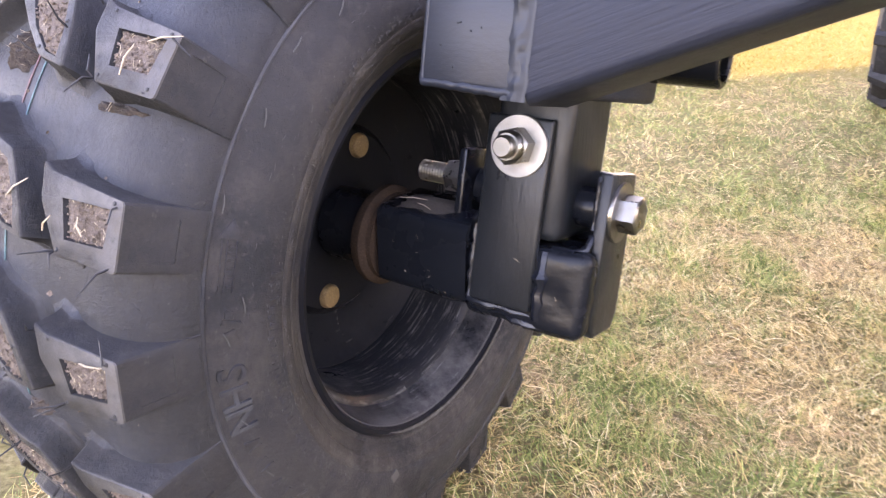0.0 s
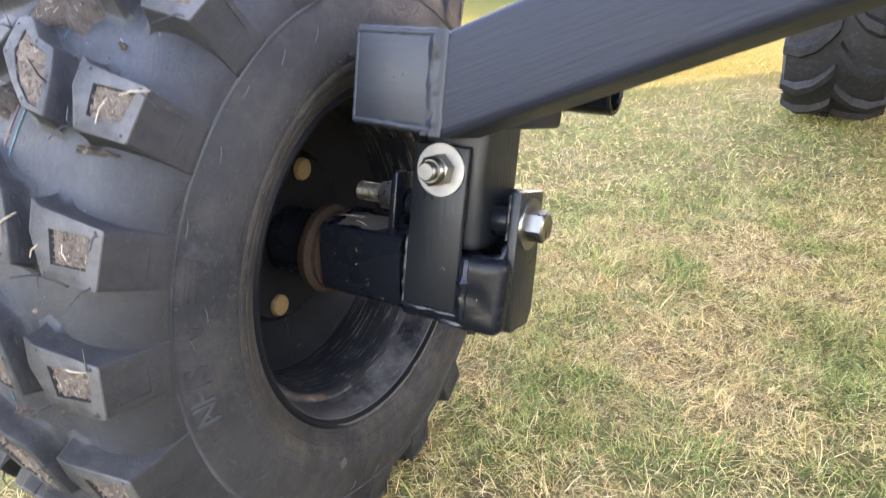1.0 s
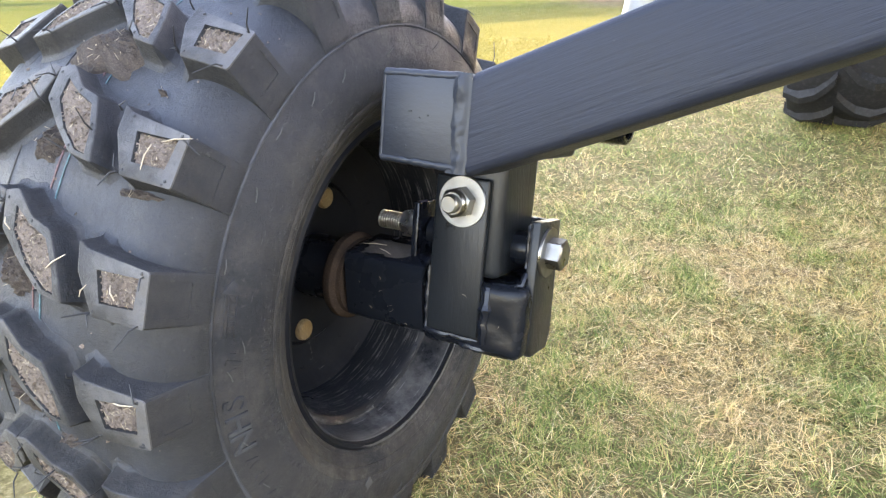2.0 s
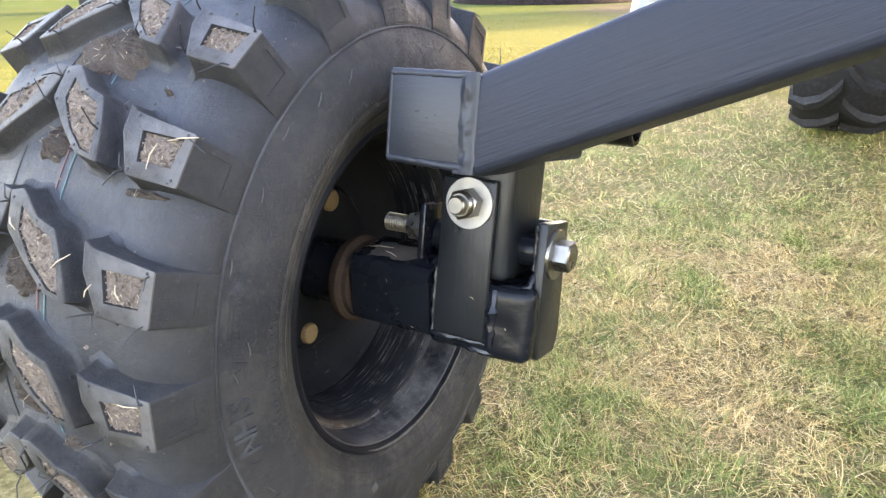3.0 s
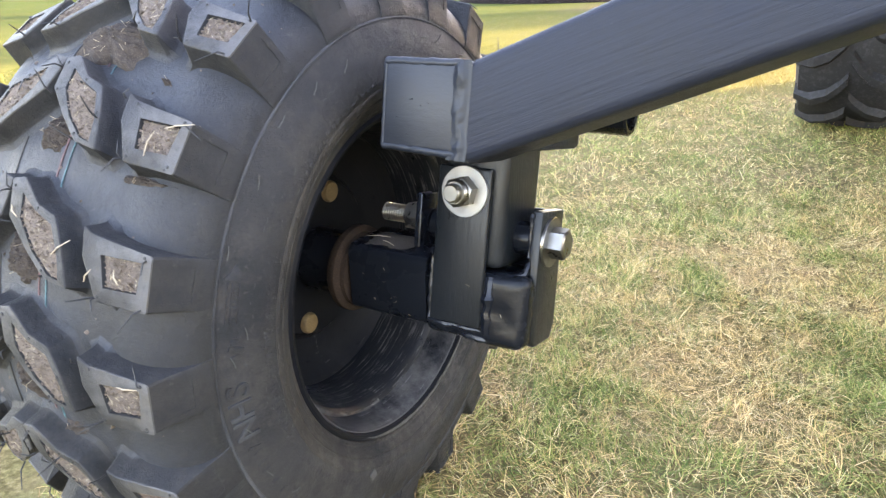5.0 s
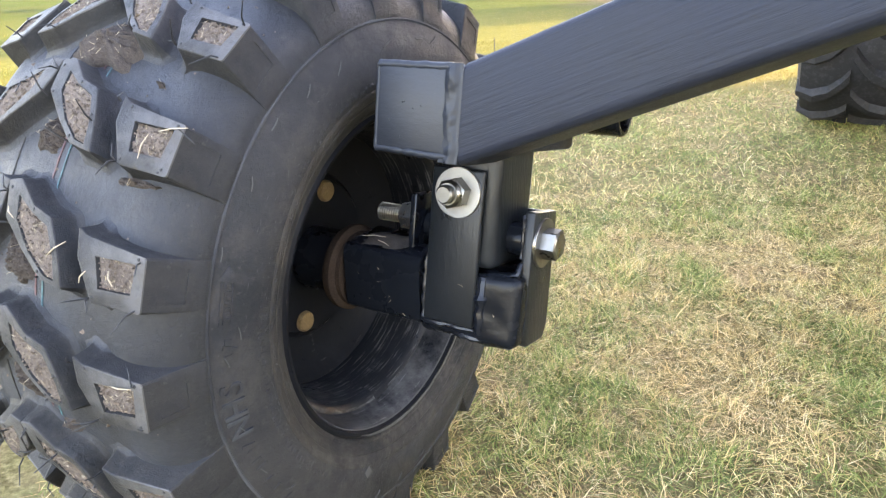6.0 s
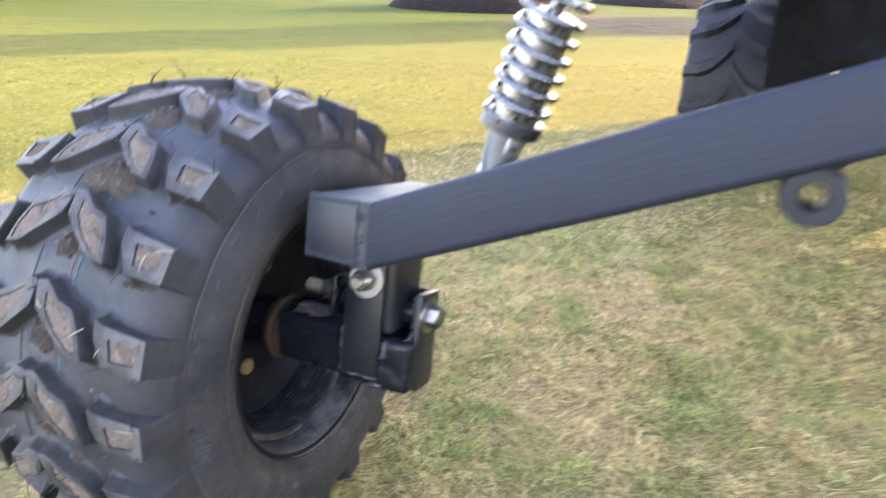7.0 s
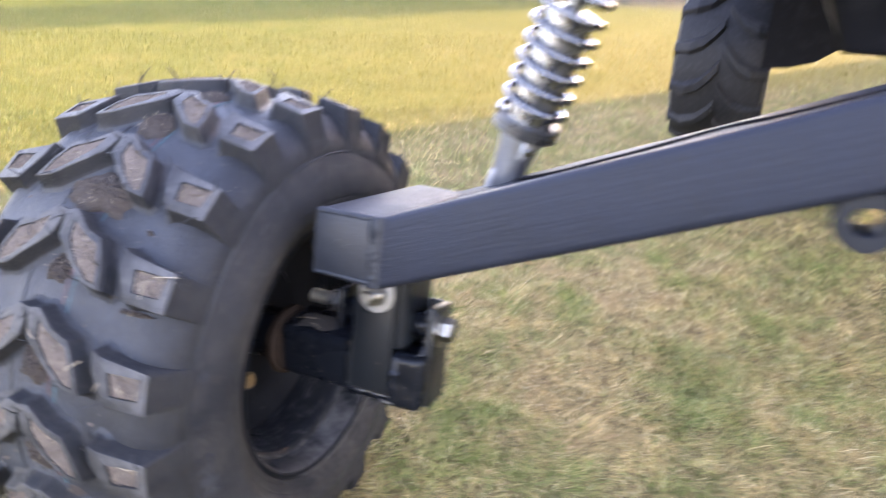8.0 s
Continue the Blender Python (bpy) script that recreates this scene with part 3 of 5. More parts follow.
def lug_mesh(name, top, hollow, deep, seed=0):
    """One tread block round turn 0. top: outline of (along axle, degrees, reaches the rib); hollow: outline of the soil-filled pocket in its top."""
    bm = bmesh.new()
    rnd = random.Random(seed + int(abs(top[0][0]) * 1e4))
    line = clipped_corners(top, 0.0014)
    flat = [(a, t) for a, t, _ in line]
    rib = [f for _, _, f in line]
    n = len(line)
    side_sign = 1 if sum(a for a, _ in flat) / n > MID else -1

    def ring(out_by, share, drop=0.0):
        verts = []
        for (a, t), (a0, t0), to_rib in zip(offset_outline(flat, out_by), flat, rib):
            if to_rib:
                foot_a = MID + side_sign * ((0.0058 if share >= 0 else 0.0038) - MID)
                k = 1 - max(share, 0.0)
                a, t = a0 + (foot_a - a0) * k, t0 * (1 + 0.14 * k)
                r = lug_radius(a0) - drop + (0.267 - lug_radius(a0)) * k - (0.004 if share < 0 else 0)
            else:
                low = carcass_radius(a)
                r = low + share * (lug_radius(a0) - drop - low)
            verts.append(bm.verts.new(on_tyre(a, t, r)))
        return verts

    edge = ring(-0.0014, 1.0)
    rings = [edge, ring(-0.0004, 1.0, 0.0004), ring(0.0, 1.0, 0.0014), ring(0.0016, 0.6), ring(0.003, 0.32), ring(0.0048, 0.14), ring(0.0075, 0.04), ring(0.0125, -0.05)]
    panel = None
    for j, (p, q) in enumerate(zip(rings, rings[1:])):
        for i in range(n):
            if rib[i] and rib[(i + 1) % n] and 2 <= j <= 5 and (q[i].co - q[(i + 1) % n].co).length > 0.01:
                panel = i
                continue
            f = bm.faces.new((p[i], p[(i + 1) % n], q[(i + 1) % n], q[i]))
            f.material_index = 4 if j >= 5 else 2 if j <= 1 else 0
    lip = [bm.verts.new(on_tyre(a, t, lug_radius(a))) for a, t in hollow]
    pit = [bm.verts.new(on_tyre(a, t, lug_radius(a) - deep)) for a, t in offset_outline(hollow, -0.0007)]
    mid_a, mid_t = sum(a for a, _ in hollow) / len(hollow), sum(t for _, t in hollow) / len(hollow)
    bed = [pit]
    for k in (0.72, 0.42):
        row = []
        for a, t in hollow:
            a, t = mid_a + (a - mid_a) * k, mid_t + (t - mid_t) * k
            row.append(bm.verts.new(on_tyre(a, t, lug_radius(a) - deep + rnd.uniform(-0.0004, 0.0016))))
        bed.append(row)
    h = len(hollow)
    for p, q, mat in ((lip, pit, 0), (bed[0], bed[1], 1), (bed[1], bed[2], 1)):
        for i in range(h):
            bm.faces.new((p[i], p[(i + 1) % h], q[(i + 1) % h], q[i])).material_index = mat
    bm.faces.new(bed[2]).material_index = 1
    loops = []
    for loop in (edge, lip):
        for i in range(len(loop)):
            loops.append(bm.edges.get((loop[i], loop[(i + 1) % len(loop)])))
    for f in bmesh.ops.triangle_fill(bm, edges=loops, use_beauty=True)["geom"]:
        if isinstance(f, bmesh.types.BMFace):
            f.material_index = 2
    if panel is not None:
        i, j = panel, (panel + 1) % n
        down = [r[i] for r in rings[2:7]]
        up = [r[j] for r in rings[2:7]]
        a, b, c, d = down[0].co, up[0].co, up[-1].co, down[-1].co
        inward = (b - a).cross(d - a).normalized()
        if inward.x * side_sign > 0:
            inward = -inward
        hole = []
        for u, k in ((0.14, 0.2), (0.86, 0.2), (0.86, 0.66), (0.14, 0.66)):
            hole.append(a.lerp(b, u).lerp(d.lerp(c, u), k))
        rim_of, pit_of = [bm.verts.new(p) for p in hole], [bm.verts.new(p + inward * 0.0007) for p in hole]
        border = down + up[::-1]
        loops = []
        for loop in (border, rim_of):
            for k in range(len(loop)):
                pair = (loop[k], loop[(k + 1) % len(loop)])
                loops.append(bm.edges.get(pair) or bm.edges.new(pair))
        bmesh.ops.triangle_fill(bm, edges=loops, use_beauty=True)
        for k in range(4):
            bm.faces.new((rim_of[k], rim_of[(k + 1) % 4], pit_of[(k + 1) % 4], pit_of[k]))
        bm.faces.new(pit_of)
    bmesh.ops.recalc_face_normals(bm, faces=bm.faces)
    # soil grains, straws and vent pips
    for k in range(190):
        i = rnd.randrange(h)
        (a0, t0), (a1, t1) = hollow[i], hollow[(i + 1) % h]
        u, w = rnd.random(), 0.95 * math.sqrt(rnd.random())
        a, t = mid_a + (a0 + (a1 - a0) * u - mid_a) * w, mid_t + (t0 + (t1 - t0) * u - mid_t) * w
        p = on_tyre(a, t, lug_radius(a) - deep + 0.0012)
        way = Vector((rnd.uniform(-1, 1), rnd.uniform(-1, 1), rnd.uniform(-1, 1))).normalized()
        if k % 8 == 0:
            up = on_tyre(0, t, 1)
            way = (way - up * way.dot(up) * 0.85).normalized()
            spindle(bm, p, way, rnd.uniform(0.0012, 0.0042), rnd.uniform(0.0002, 0.00038), 3)
        else:
            s = rnd.uniform(0.0004, 0.0014)
            spindle(bm, p, way, s * 1.3, s, 1)
    for a, t, _ in top[::2] if len(top) > 6 else top[1:5]:
        if rnd.random() < 0.8:
            ca, ct = sum(x for x, _ in flat) / n, sum(x for _, x in flat) / n
            a, t = a + (ca - a) * 0.16, t + (ct - t) * 0.16
            m = Matrix.Translation(on_tyre(a, t, lug_radius(a) - 0.0003)) @ on_tyre(0, t, 1).to_track_quat("Z", "Y").to_matrix().to_4x4()
            before = set(bm.faces)
            lathe(bm, [(0.0, 0.0015), (0.0008, 0.0011), (0.001, 0.0)], 7, m)
            for f in set(bm.faces) - before:
                f.material_index = 5
    mesh = bpy.data.meshes.new(name)
    bm.to_mesh(mesh)
    bm.free()
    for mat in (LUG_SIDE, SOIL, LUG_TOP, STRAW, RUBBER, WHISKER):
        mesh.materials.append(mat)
    mesh.shade_smooth()
    mesh.set_sharp_from_angle(angle=radians(30))
    return mesh


SHOULDER_TOP = [(-0.0655, 6.5, 0), (-0.057, 5.6, 0), (-0.004, 4.2, 1), (-0.004, -3.2, 1), (-0.047, -2.9, 0), (-0.063, 2.6, 0)]
SHOULDER_POCKET = [(-0.046, 3.2), (-0.011, 3.2), (-0.013, -0.9), (-0.041, -0.9)]
CENTRE_TOP = [(-0.1526, 10.4, 0), (-0.138, 10.9, 0), (-0.115, 7.7, 0), (-0.095, 6.7, 0), (-0.083, 2.4, 0), (-0.0755, -2.2, 0), (-0.099, -1.5, 0), (-0.121, 1.6, 0), (-0.147, 5.4, 0)]
CENTRE_POCKET = [(-0.135, 8.7), (-0.116, 6.8), (-0.097, 5.5), (-0.0865, 1.6), (-0.0835, -1.3), (-0.0945, -0.9), (-0.1138, 1.7), (-0.1325, 5.5)]


def build_lugs(tyre):
    def mirrored(line):
        return [(2 * MID - p[0], *p[1:]) for p in reversed(line)]

    rnd = random.Random(4)
    for top, hollow, deep in ((SHOULDER_TOP, SHOULDER_POCKET, 0.0032), (CENTRE_TOP, CENTRE_POCKET, 0.0017)):
        near = [lug_mesh("tread_lug", top, hollow, deep, seed) for seed in (0, 50, 90)]
        off = [lug_mesh("tread_lug", mirrored(top), mirrored(hollow), deep, seed) for seed in (20, 70)]
        for i in range(20):
            for mesh in (near[i % 3], off[i % 2]):
                ob = new("tread_lug", mesh)
                ob.parent = tyre
                ob.matrix_basis = HUB @ Matrix.Rotation(-radians(lug_angle(i) + rnd.uniform(-0.15, 0.15)), 4, "X")
    # moulding hairs, on lug corners and lying on the sidewall
    bm = bmesh.new()
    for i in range(20):
        for a, t, _ in (*SHOULDER_TOP[::2], SHOULDER_TOP[3], SHOULDER_TOP[4], *CENTRE_TOP[::2]):
            for side in (0, 1):
                if rnd.random() < 0.22:
                    continue
                along = a if side == 0 else 2 * MID - a
                p = HUB @ on_tyre(MID + (along - MID) * 0.97, lug_angle(i) + t * 0.85, lug_radius(along) - 0.001)
                q = (p - HUB.translation).normalized()
                q.x = 0
                bend = Vector((rnd.uniform(-1, 1), rnd.uniform(-1, 1), rnd.uniform(-1, 1))) * 1.0
                ln = rnd.uniform(0.008, 0.019)
                pipe(bm, [p, p + (q * 0.8 + bend * 0.4) * ln * 0.5, p + (q * 0.7 + bend) * ln], [0.0008, 0.0007, 0.0004], 5)
    part("moulding_hair", bm, WHISKER, tyre, "short black rubber moulding hairs")["kind"] = "stuff"
    bm = bmesh.new()
    for k in range(30):
        t, r = k * 12 + rnd.uniform(-4, 4), 0.25 + rnd.uniform(-0.012, 0.011)
        p = HUB @ on_tyre(side_x(r), t, r)
        d = on_tyre(0, t + 60 + rnd.uniform(-25, 25), 1.0)
        pipe(bm, [p, p + d * 0.006 + Vector((0.0012, 0, 0)), p + d * 0.012 + Vector((0.0006, 0, 0))], [0.0006, 0.0006, 0.0004], 5)
    part("sidewall_hair", bm, HAIR, tyre, "greyish rubber hairs on the sidewall")["kind"] = "stuff"


def build_sidewall_marks(tyre):
    """Raised moulded lettering; what is worn past reading is bars."""
    rnd = random.Random(9)

    def seat(r, turn, tilt=0.0):
        """Local x: reading direction, y: away from the hub, z: out of the wall."""
        t = radians(turn)
        slope = math.atan((side_x(r + 0.004) - side_x(r - 0.004)) / 0.008)
        right, up, face = Vector((0, math.sin(t), math.cos(t))), Vector((0, -math.cos(t), math.sin(t))), Vector((1, 0, 0))
        m = Matrix((right.to_4d(), up.to_4d(), face.to_4d(), (0, 0, 0, 1))).transposed()
        m[3] = (0, 0, 0, 1)
        return HUB @ Matrix.Translation(on_tyre(side_x(r), turn, r)) @ m @ Matrix.Rotation(slope, 4, "X") @ Matrix.Rotation(radians(tilt), 4, "Z")

    def bar(r, turn, long, tall, tilt=0.0, proud=0.0009, mat=SIDEWALL, name="moulded_bar", shift=(0, 0)):
        box_of = box(bmesh.new(), (shift[0] - long / 2, shift[1] - tall / 2, -0.002), (shift[0] + long / 2, shift[1] + tall / 2, proud), 0.0003, 1, seat(r, turn, tilt))
        part(name, box_of, mat, tyre)

    for char, turn in (("N", -10.2), ("H", -5.8), ("S", -1.5)):
        curve = bpy.data.curves.new("letter", "FONT")
        curve.body, curve.size, curve.extrude = char, 0.028, 0.0015
        curve.align_x, curve.align_y = "CENTER", "CENTER"
        curve.bevel_depth, curve.bevel_resolution = 0.0004, 1
        text = bpy.data.objects.new("letter", curve)
        mesh = bpy.data.meshes.new_from_object(text)
        bpy.data.objects.remove(text)
        mesh.transform(seat(0.252, turn) @ Matrix.Translation((0, -0.002, 0)))
        mesh.materials.clear()
        mesh.materials.append(RIB)
        ob = new("moulded_letter", mesh)
        ob.parent = tyre
    # direction arrow with a framed word
    tip = seat(0.253, 21.0)
    part("arrow_head", prism(bmesh.new(), [(-0.006, -0.008), (0.007, 0.0), (-0.006, 0.008)], -0.002, 0.001, 0.0003, tip @ Matrix(((0, 1, 0, 0), (0, 0, 1, 0), (1, 0, 0, 0), (0, 0, 0, 1)))), RIB, tyre)
    for y in (-0.005, 0.001, 0.0045):
        bar(0.253, 15.5, 0.034, 0.0008, shift=(0, y), mat=RIB)
    for k in range(7):
        bar(0.253, 12.6 + k * 1.0, 0.0022, 0.0042, shift=(0, -0.002), proud=0.0007)
    # worn rows of small moulded marks
    for turn in (5.2, 6.8, 8.2, -15.6, -17.0, -20.5, -22.5, -27.0, -31.0, -36.0):
        bar(0.25 + rnd.uniform(-0.001, 0.001), turn, rnd.uniform(0.003, 0.006), rnd.uniform(0.006, 0.014), rnd.uniform(-20, 20), 0.001)
    for k in range(46):
        bar(0.2195 + rnd.uniform(-0.0012, 0.0012), 14 - k * 1.55, rnd.uniform(0.0014, 0.004), rnd.uniform(0.003, 0.006), rnd.uniform(-12, 12), 0.0006)
    for k in range(16):
        bar(0.214 + rnd.uniform(-0.001, 0.001), 78 - k * 2.2, rnd.uniform(0.002, 0.005), 0.003, rnd.uniform(-8, 8), 0.0006)
    bar(0.2145, -65, 0.01, 0.01, 45, 0.0006, HAIR, "scuff_mark")
    bm = bmesh.new()
    for k in range(110):
        t, r = rnd.uniform(-75, 95), rnd.choice((0.206, 0.2125, 0.228, 0.237)) + rnd.uniform(-0.002, 0.002)
        m = seat(r, t, rnd.gauss(0, 14))
        ln = rnd.uniform(0.0008, 0.003)
        pipe(bm, [m @ Vector((-ln, 0, 0)), m @ Vector((0, 0, 0.0002)), m @ Vector((ln, 0, -0.0001))], [0.0001, 0.0002, 0.0001], 4)
    grit = bmesh.new()
    for k in range(700):
        t, r = rnd.uniform(-120, 110), rnd.choice((0.203, 0.208, 0.214, 0.221)) + rnd.gauss(0, 0.003)
        spindle(grit, (seat(r, t) @ Vector((0, 0, 0.0002))), Vector((rnd.gauss(0, 0.4), rnd.gauss(0, 1), rnd.gauss(0, 1))).normalized(), rnd.uniform(0.0003, 0.0013), rnd.uniform(0.0002, 0.0006), 0)
    part("grit", grit, LIP_DUST, tyre, "specks of dry dirt on the sidewall")["kind"] = "stuff"
    part("sidewall_scratch", bm, HAIR, tyre, "pale scratches and dirt along the sidewall")["kind"] = "stuff"


def build_clods(tyre):
    """Soil caked between the lugs, and straws lying on it."""
    rnd = random.Random(12)
    spots = [(-0.139, 52.6, 0.05, 5.2, 0.013), (-0.15, 36.5, 0.018, 3.0, 0.008), (-0.152, 18, 0.02, 4.0, 0.009), (-0.045, 31.9, 0.022, 0.7), (-0.062, 47, 0.004, 0.6), (-0.152, 72.5, 0.03, 4.6, 0.01), (-0.118, -8, 0.02, 2.0), (-0.152, 90.5, 0.03, 4.0, 0.008), (-0.152, 0, 0.02, 4.0, 0.008)]
    for n, (a0, t0, da, dt, *thick) in enumerate(spots):
        rise = thick[0] if thick else 0.004
        bm = bmesh.new()
        rows = []
        for i in range(11):
            k = i / 10
            row = []
            for j in range(44):
                w = 2 * math.pi * j / 44
                reach = k * (1 + 0.35 * noise.noise((math.cos(w) * 2, math.sin(w) * 2, n * 3.7)))
                a, t = a0 + da * reach * math.cos(w), t0 + dt * reach * math.sin(w)
                lift = rise * (1 - k ** 2.2) + 0.0025 * noise.noise((a * 420, t * 6, n + 9)) * (1 - k) + 0.004 * noise.noise((a * 160, t * 2.2, n)) - 0.0015 * k
                row.append(bm.verts.new(HUB @ on_tyre(a, t, carcass_radius(a) + lift)))
            rows.append(row)
        for p, q in zip(rows, rows[1:]):
            for j in range(44):
                bm.faces.new((p[j], p[(j + 1) % 44], q[(j + 1) % 44], q[j]))
        part("soil_clod", bm, CLOD, tyre, "dried brown soil caked between the lugs")
    bm = bmesh.new()
    for a, t, ln, turn in ((-0.083, 21.3, 0.024, 0.6), (-0.022, 4.6, 0.026, 0.15), (-0.03, 36.4, 0.02, 1.5), (-0.012, 39.4, 0.03, 0.2), (-0.14, 24.5, 0.012, 2.4), (-0.055, 18.5, 0.012, 1.0), (-0.03, 19.0, 0.012, 2.1)):
        p = HUB @ on_tyre(a, t, lug_radius(a) + 0.0006)
        d = Vector((math.cos(turn), 0, 0)) + on_tyre(0, t + 90, math.sin(turn))
        pipe(bm, [p - d * ln / 2, p + (on_tyre(0, t, 1)) * 0.002, p + d * ln / 2], [0.0004, 0.0006, 0.0003], 5)
    for k in range(60):
        a0, t0, da, dt, *thick = rnd.choices(spots, [p[2] * p[3] for p in spots])[0]
        w, u = rnd.uniform(0, 6.28), rnd.random() ** 0.5
        a, t = a0 + da * u * 0.9 * math.cos(w), t0 + dt * u * 0.9 * math.sin(w)
        p = HUB @ on_tyre(a, t, carcass_radius(a) + (thick[0] if thick else 0.004) * (1 - (u * 0.9) ** 2.2) + 0.001)
        d = Vector((rnd.uniform(-1, 1), rnd.uniform(-1, 1), rnd.uniform(-1, 1))).normalized() * rnd.uniform(0.0012, 0.004)
        pipe(bm, [p - d, p + d], [0.00022, 0.00016], 3)
    part("shoulder_rib", lathe(bmesh.new(), [(0.0031, 0.264), (0.0053, 0.2642), (0.0057, 0.2656), (0.0049, 0.267), (0.0028, 0.2675)], 160, SPIN, closed=True), RIB, tyre, "thin pale rib round the shoulder")
    crumbs = bmesh.new()
    for k in range(190):
        a, t = rnd.uniform(-0.28, -0.01), rnd.uniform(-45, 110)
        p = HUB @ on_tyre(a, t, carcass_radius(a) + 0.0003)
        g = rnd.uniform(0.0005, 0.0016) if k % 6 else rnd.uniform(0.0016, 0.003)
        e = Vector((rnd.uniform(-1, 1), rnd.uniform(-1, 1), rnd.uniform(-1, 1))).normalized()
        f, h = e.orthogonal().normalized(), e.cross(e.orthogonal().normalized())
        v = [crumbs.verts.new(p + q * g) for q in (e * 1.3, -e, f, (h - f) * 0.7, (-h - f) * 0.7)]
        for c in ((0, 2, 3), (0, 3, 4), (0, 4, 2), (1, 3, 2), (1, 4, 3), (1, 2, 4)):
            crumbs.faces.new([v[i] for i in c])
    part("soil_crumb", crumbs, SOIL, tyre, "crumbs of dried soil on the tread")["kind"] = "stuff"
    seam = carcass_radius(-0.187)
    part("mould_line", lathe(bmesh.new(), [(-0.188, seam - 0.0002), (-0.1875, seam + 0.0009), (-0.1865, seam + 0.0009), (-0.186, seam - 0.0002)], 120, SPIN, closed=True), WHISKER, tyre, "thin raised mould line round the tread")
    for name, along, mat in (("red_line", -0.132, RED_LINE), ("teal_line", -0.1235, TEAL_LINE)):
        stripe = lathe(bmesh.new(), [(along - 0.0009, carcass_radius(along) + 0.0001), (along - 0.0009, carcass_radius(along) + 0.0006), (along + 0.0009, carcass_radius(along) + 0.0006), (along + 0.0009, carcass_radius(along) + 0.0001)], 120, SPIN, closed=True)
        part(name, stripe, mat, tyre, "faded thin ink line round the tread")
    part("straw_litter", bm, STRAW, tyre, "bits of pale straw stuck to the tread")["kind"] = "stuff"


def build_wheel():
    wheel = thing("off_road_wheel", AT, "black off-road wheel with chunky muddy tyre standing on the lawn", "wheel")
    tyre = build_tyre(wheel)
    build_lugs(tyre)
    build_sidewall_marks(tyre)
    build_clods(tyre)
    bm = bmesh.new()
    barrel = [(0.0015, 0.1722), (0.0058, 0.1745), (0.0066, 0.178), (0.0048, 0.1812), (0.0, 0.1812), (-0.003, 0.176), (-0.004, 0.172), (-0.026, 0.1695), (-0.031, 0.1675), (-0.034, 0.161), (-0.038, 0.1585), (-0.06, 0.155), (-0.09, 0.1525), (-0.2, 0.151), (-0.24, 0.163), (-0.298, 0.169), (-0.306, 0.182)]
    inner = [(a, r - 0.0035) for a, r in reversed(barrel[6:])]
    lathe(bm, barrel + inner, 96, SPIN, closed=True)
    rim = part("rim", bm, RIM, wheel, "black steel rim, dusty along its lip", mats=(RIM_DUST, DISC))
    for poly in rim.data.polygons:
        if -0.032 < poly.center.x < -0.001:
            poly.material_index = 1
        elif poly.center.x >= -0.001:
            poly.material_index = 2
    bm = bmesh.new()
    lathe(bm, [(-0.098, 0.152), (-0.106, 0.14), (-0.118, 0.122), (-0.12, 0.098), (-0.113, 0.091), (-0.112, 0.05), (-0.116, 0.03), (-0.12, 0.03), (-0.12, 0.05), (-0.125, 0.1), (-0.125, 0.126), (-0.112, 0.142), (-0.104, 0.152)], 72, SPIN, closed=True)
    part("wheel_disc", bm, DISC, wheel, "dark dished wheel disc")
    bm = lathe(bmesh.new(), [(-0.0145, 0.1704), (-0.011, 0.1693), (-0.0065, 0.1696), (-0.0035, 0.1712)], 90, SPIN, arc=(-0.5, 1.25))
    for v in bm.verts:
        v.co.x += 0.0035 * noise.noise(v.co * 60) + 0.0015 * noise.noise(v.co * 230)
    part("lip_dust", bm, LIP_DUST, wheel, "pale dust lying in the rim lip")
    bm = bmesh.new()
    rings = []
    for k in range(121):  # a thin film that tapers away at both ends
        t = -0.5 + 1.9 * k / 120
        full = math.sin(math.pi * k / 120) ** 0.5
        ring = []
        for j in range(5):
            r = 0.1772 + (j / 2 - 1) * full * (0.0022 + 0.0016 * noise.noise((t * 9, j, 2.0))) + 0.0008 * noise.noise((t * 14, 0.0, 5.0))
            ring.append(bm.verts.new(SPIN @ Vector((r * math.cos(t), r * math.sin(t), 0.0069))))
        rings.append(ring)
    for p, q in zip(rings, rings[1:]):
        for j in range(4):
            bm.faces.new((p[j], q[j], q[j + 1], p[j + 1]))
    part("flange_dust", bm, LIP_DUST, wheel, "pale dust on the rim flange")
    part("worn_edge", lathe(bmesh.new(), [(0.0008, 0.1716), (0.0021, 0.1719), (0.0024, 0.1728), (0.0012, 0.1726)], 120, SPIN, closed=True), HAIR, wheel, "thin worn edge of the rim flange")
    for k in range(4):
        t = radians(-69 + 90 * k)
        m = HUB @ Matrix.Translation((-0.113, -0.077 * math.cos(t), 0.077 * math.sin(t))) @ Matrix.Rotation(radians(90), 4, "Y")
        bm = bmesh.new()
        lathe(bm, [(0, 0), (0, 0.0125), (0.004, 0.0125), (0.0062, 0.0108), (0.0066, 0.006), (0.006, 0)], 20, m)
        part("wheel_bolt", bm, BRASS, wheel, "yellowed round bolt head")
    return wheel


build_wheel()

# ---- axle and knuckle ----
LEAN_BACK = Matrix.Translation((0, 0.014, 0.387)) @ Matrix.Rotation(radians(-10.6), 4, "X")


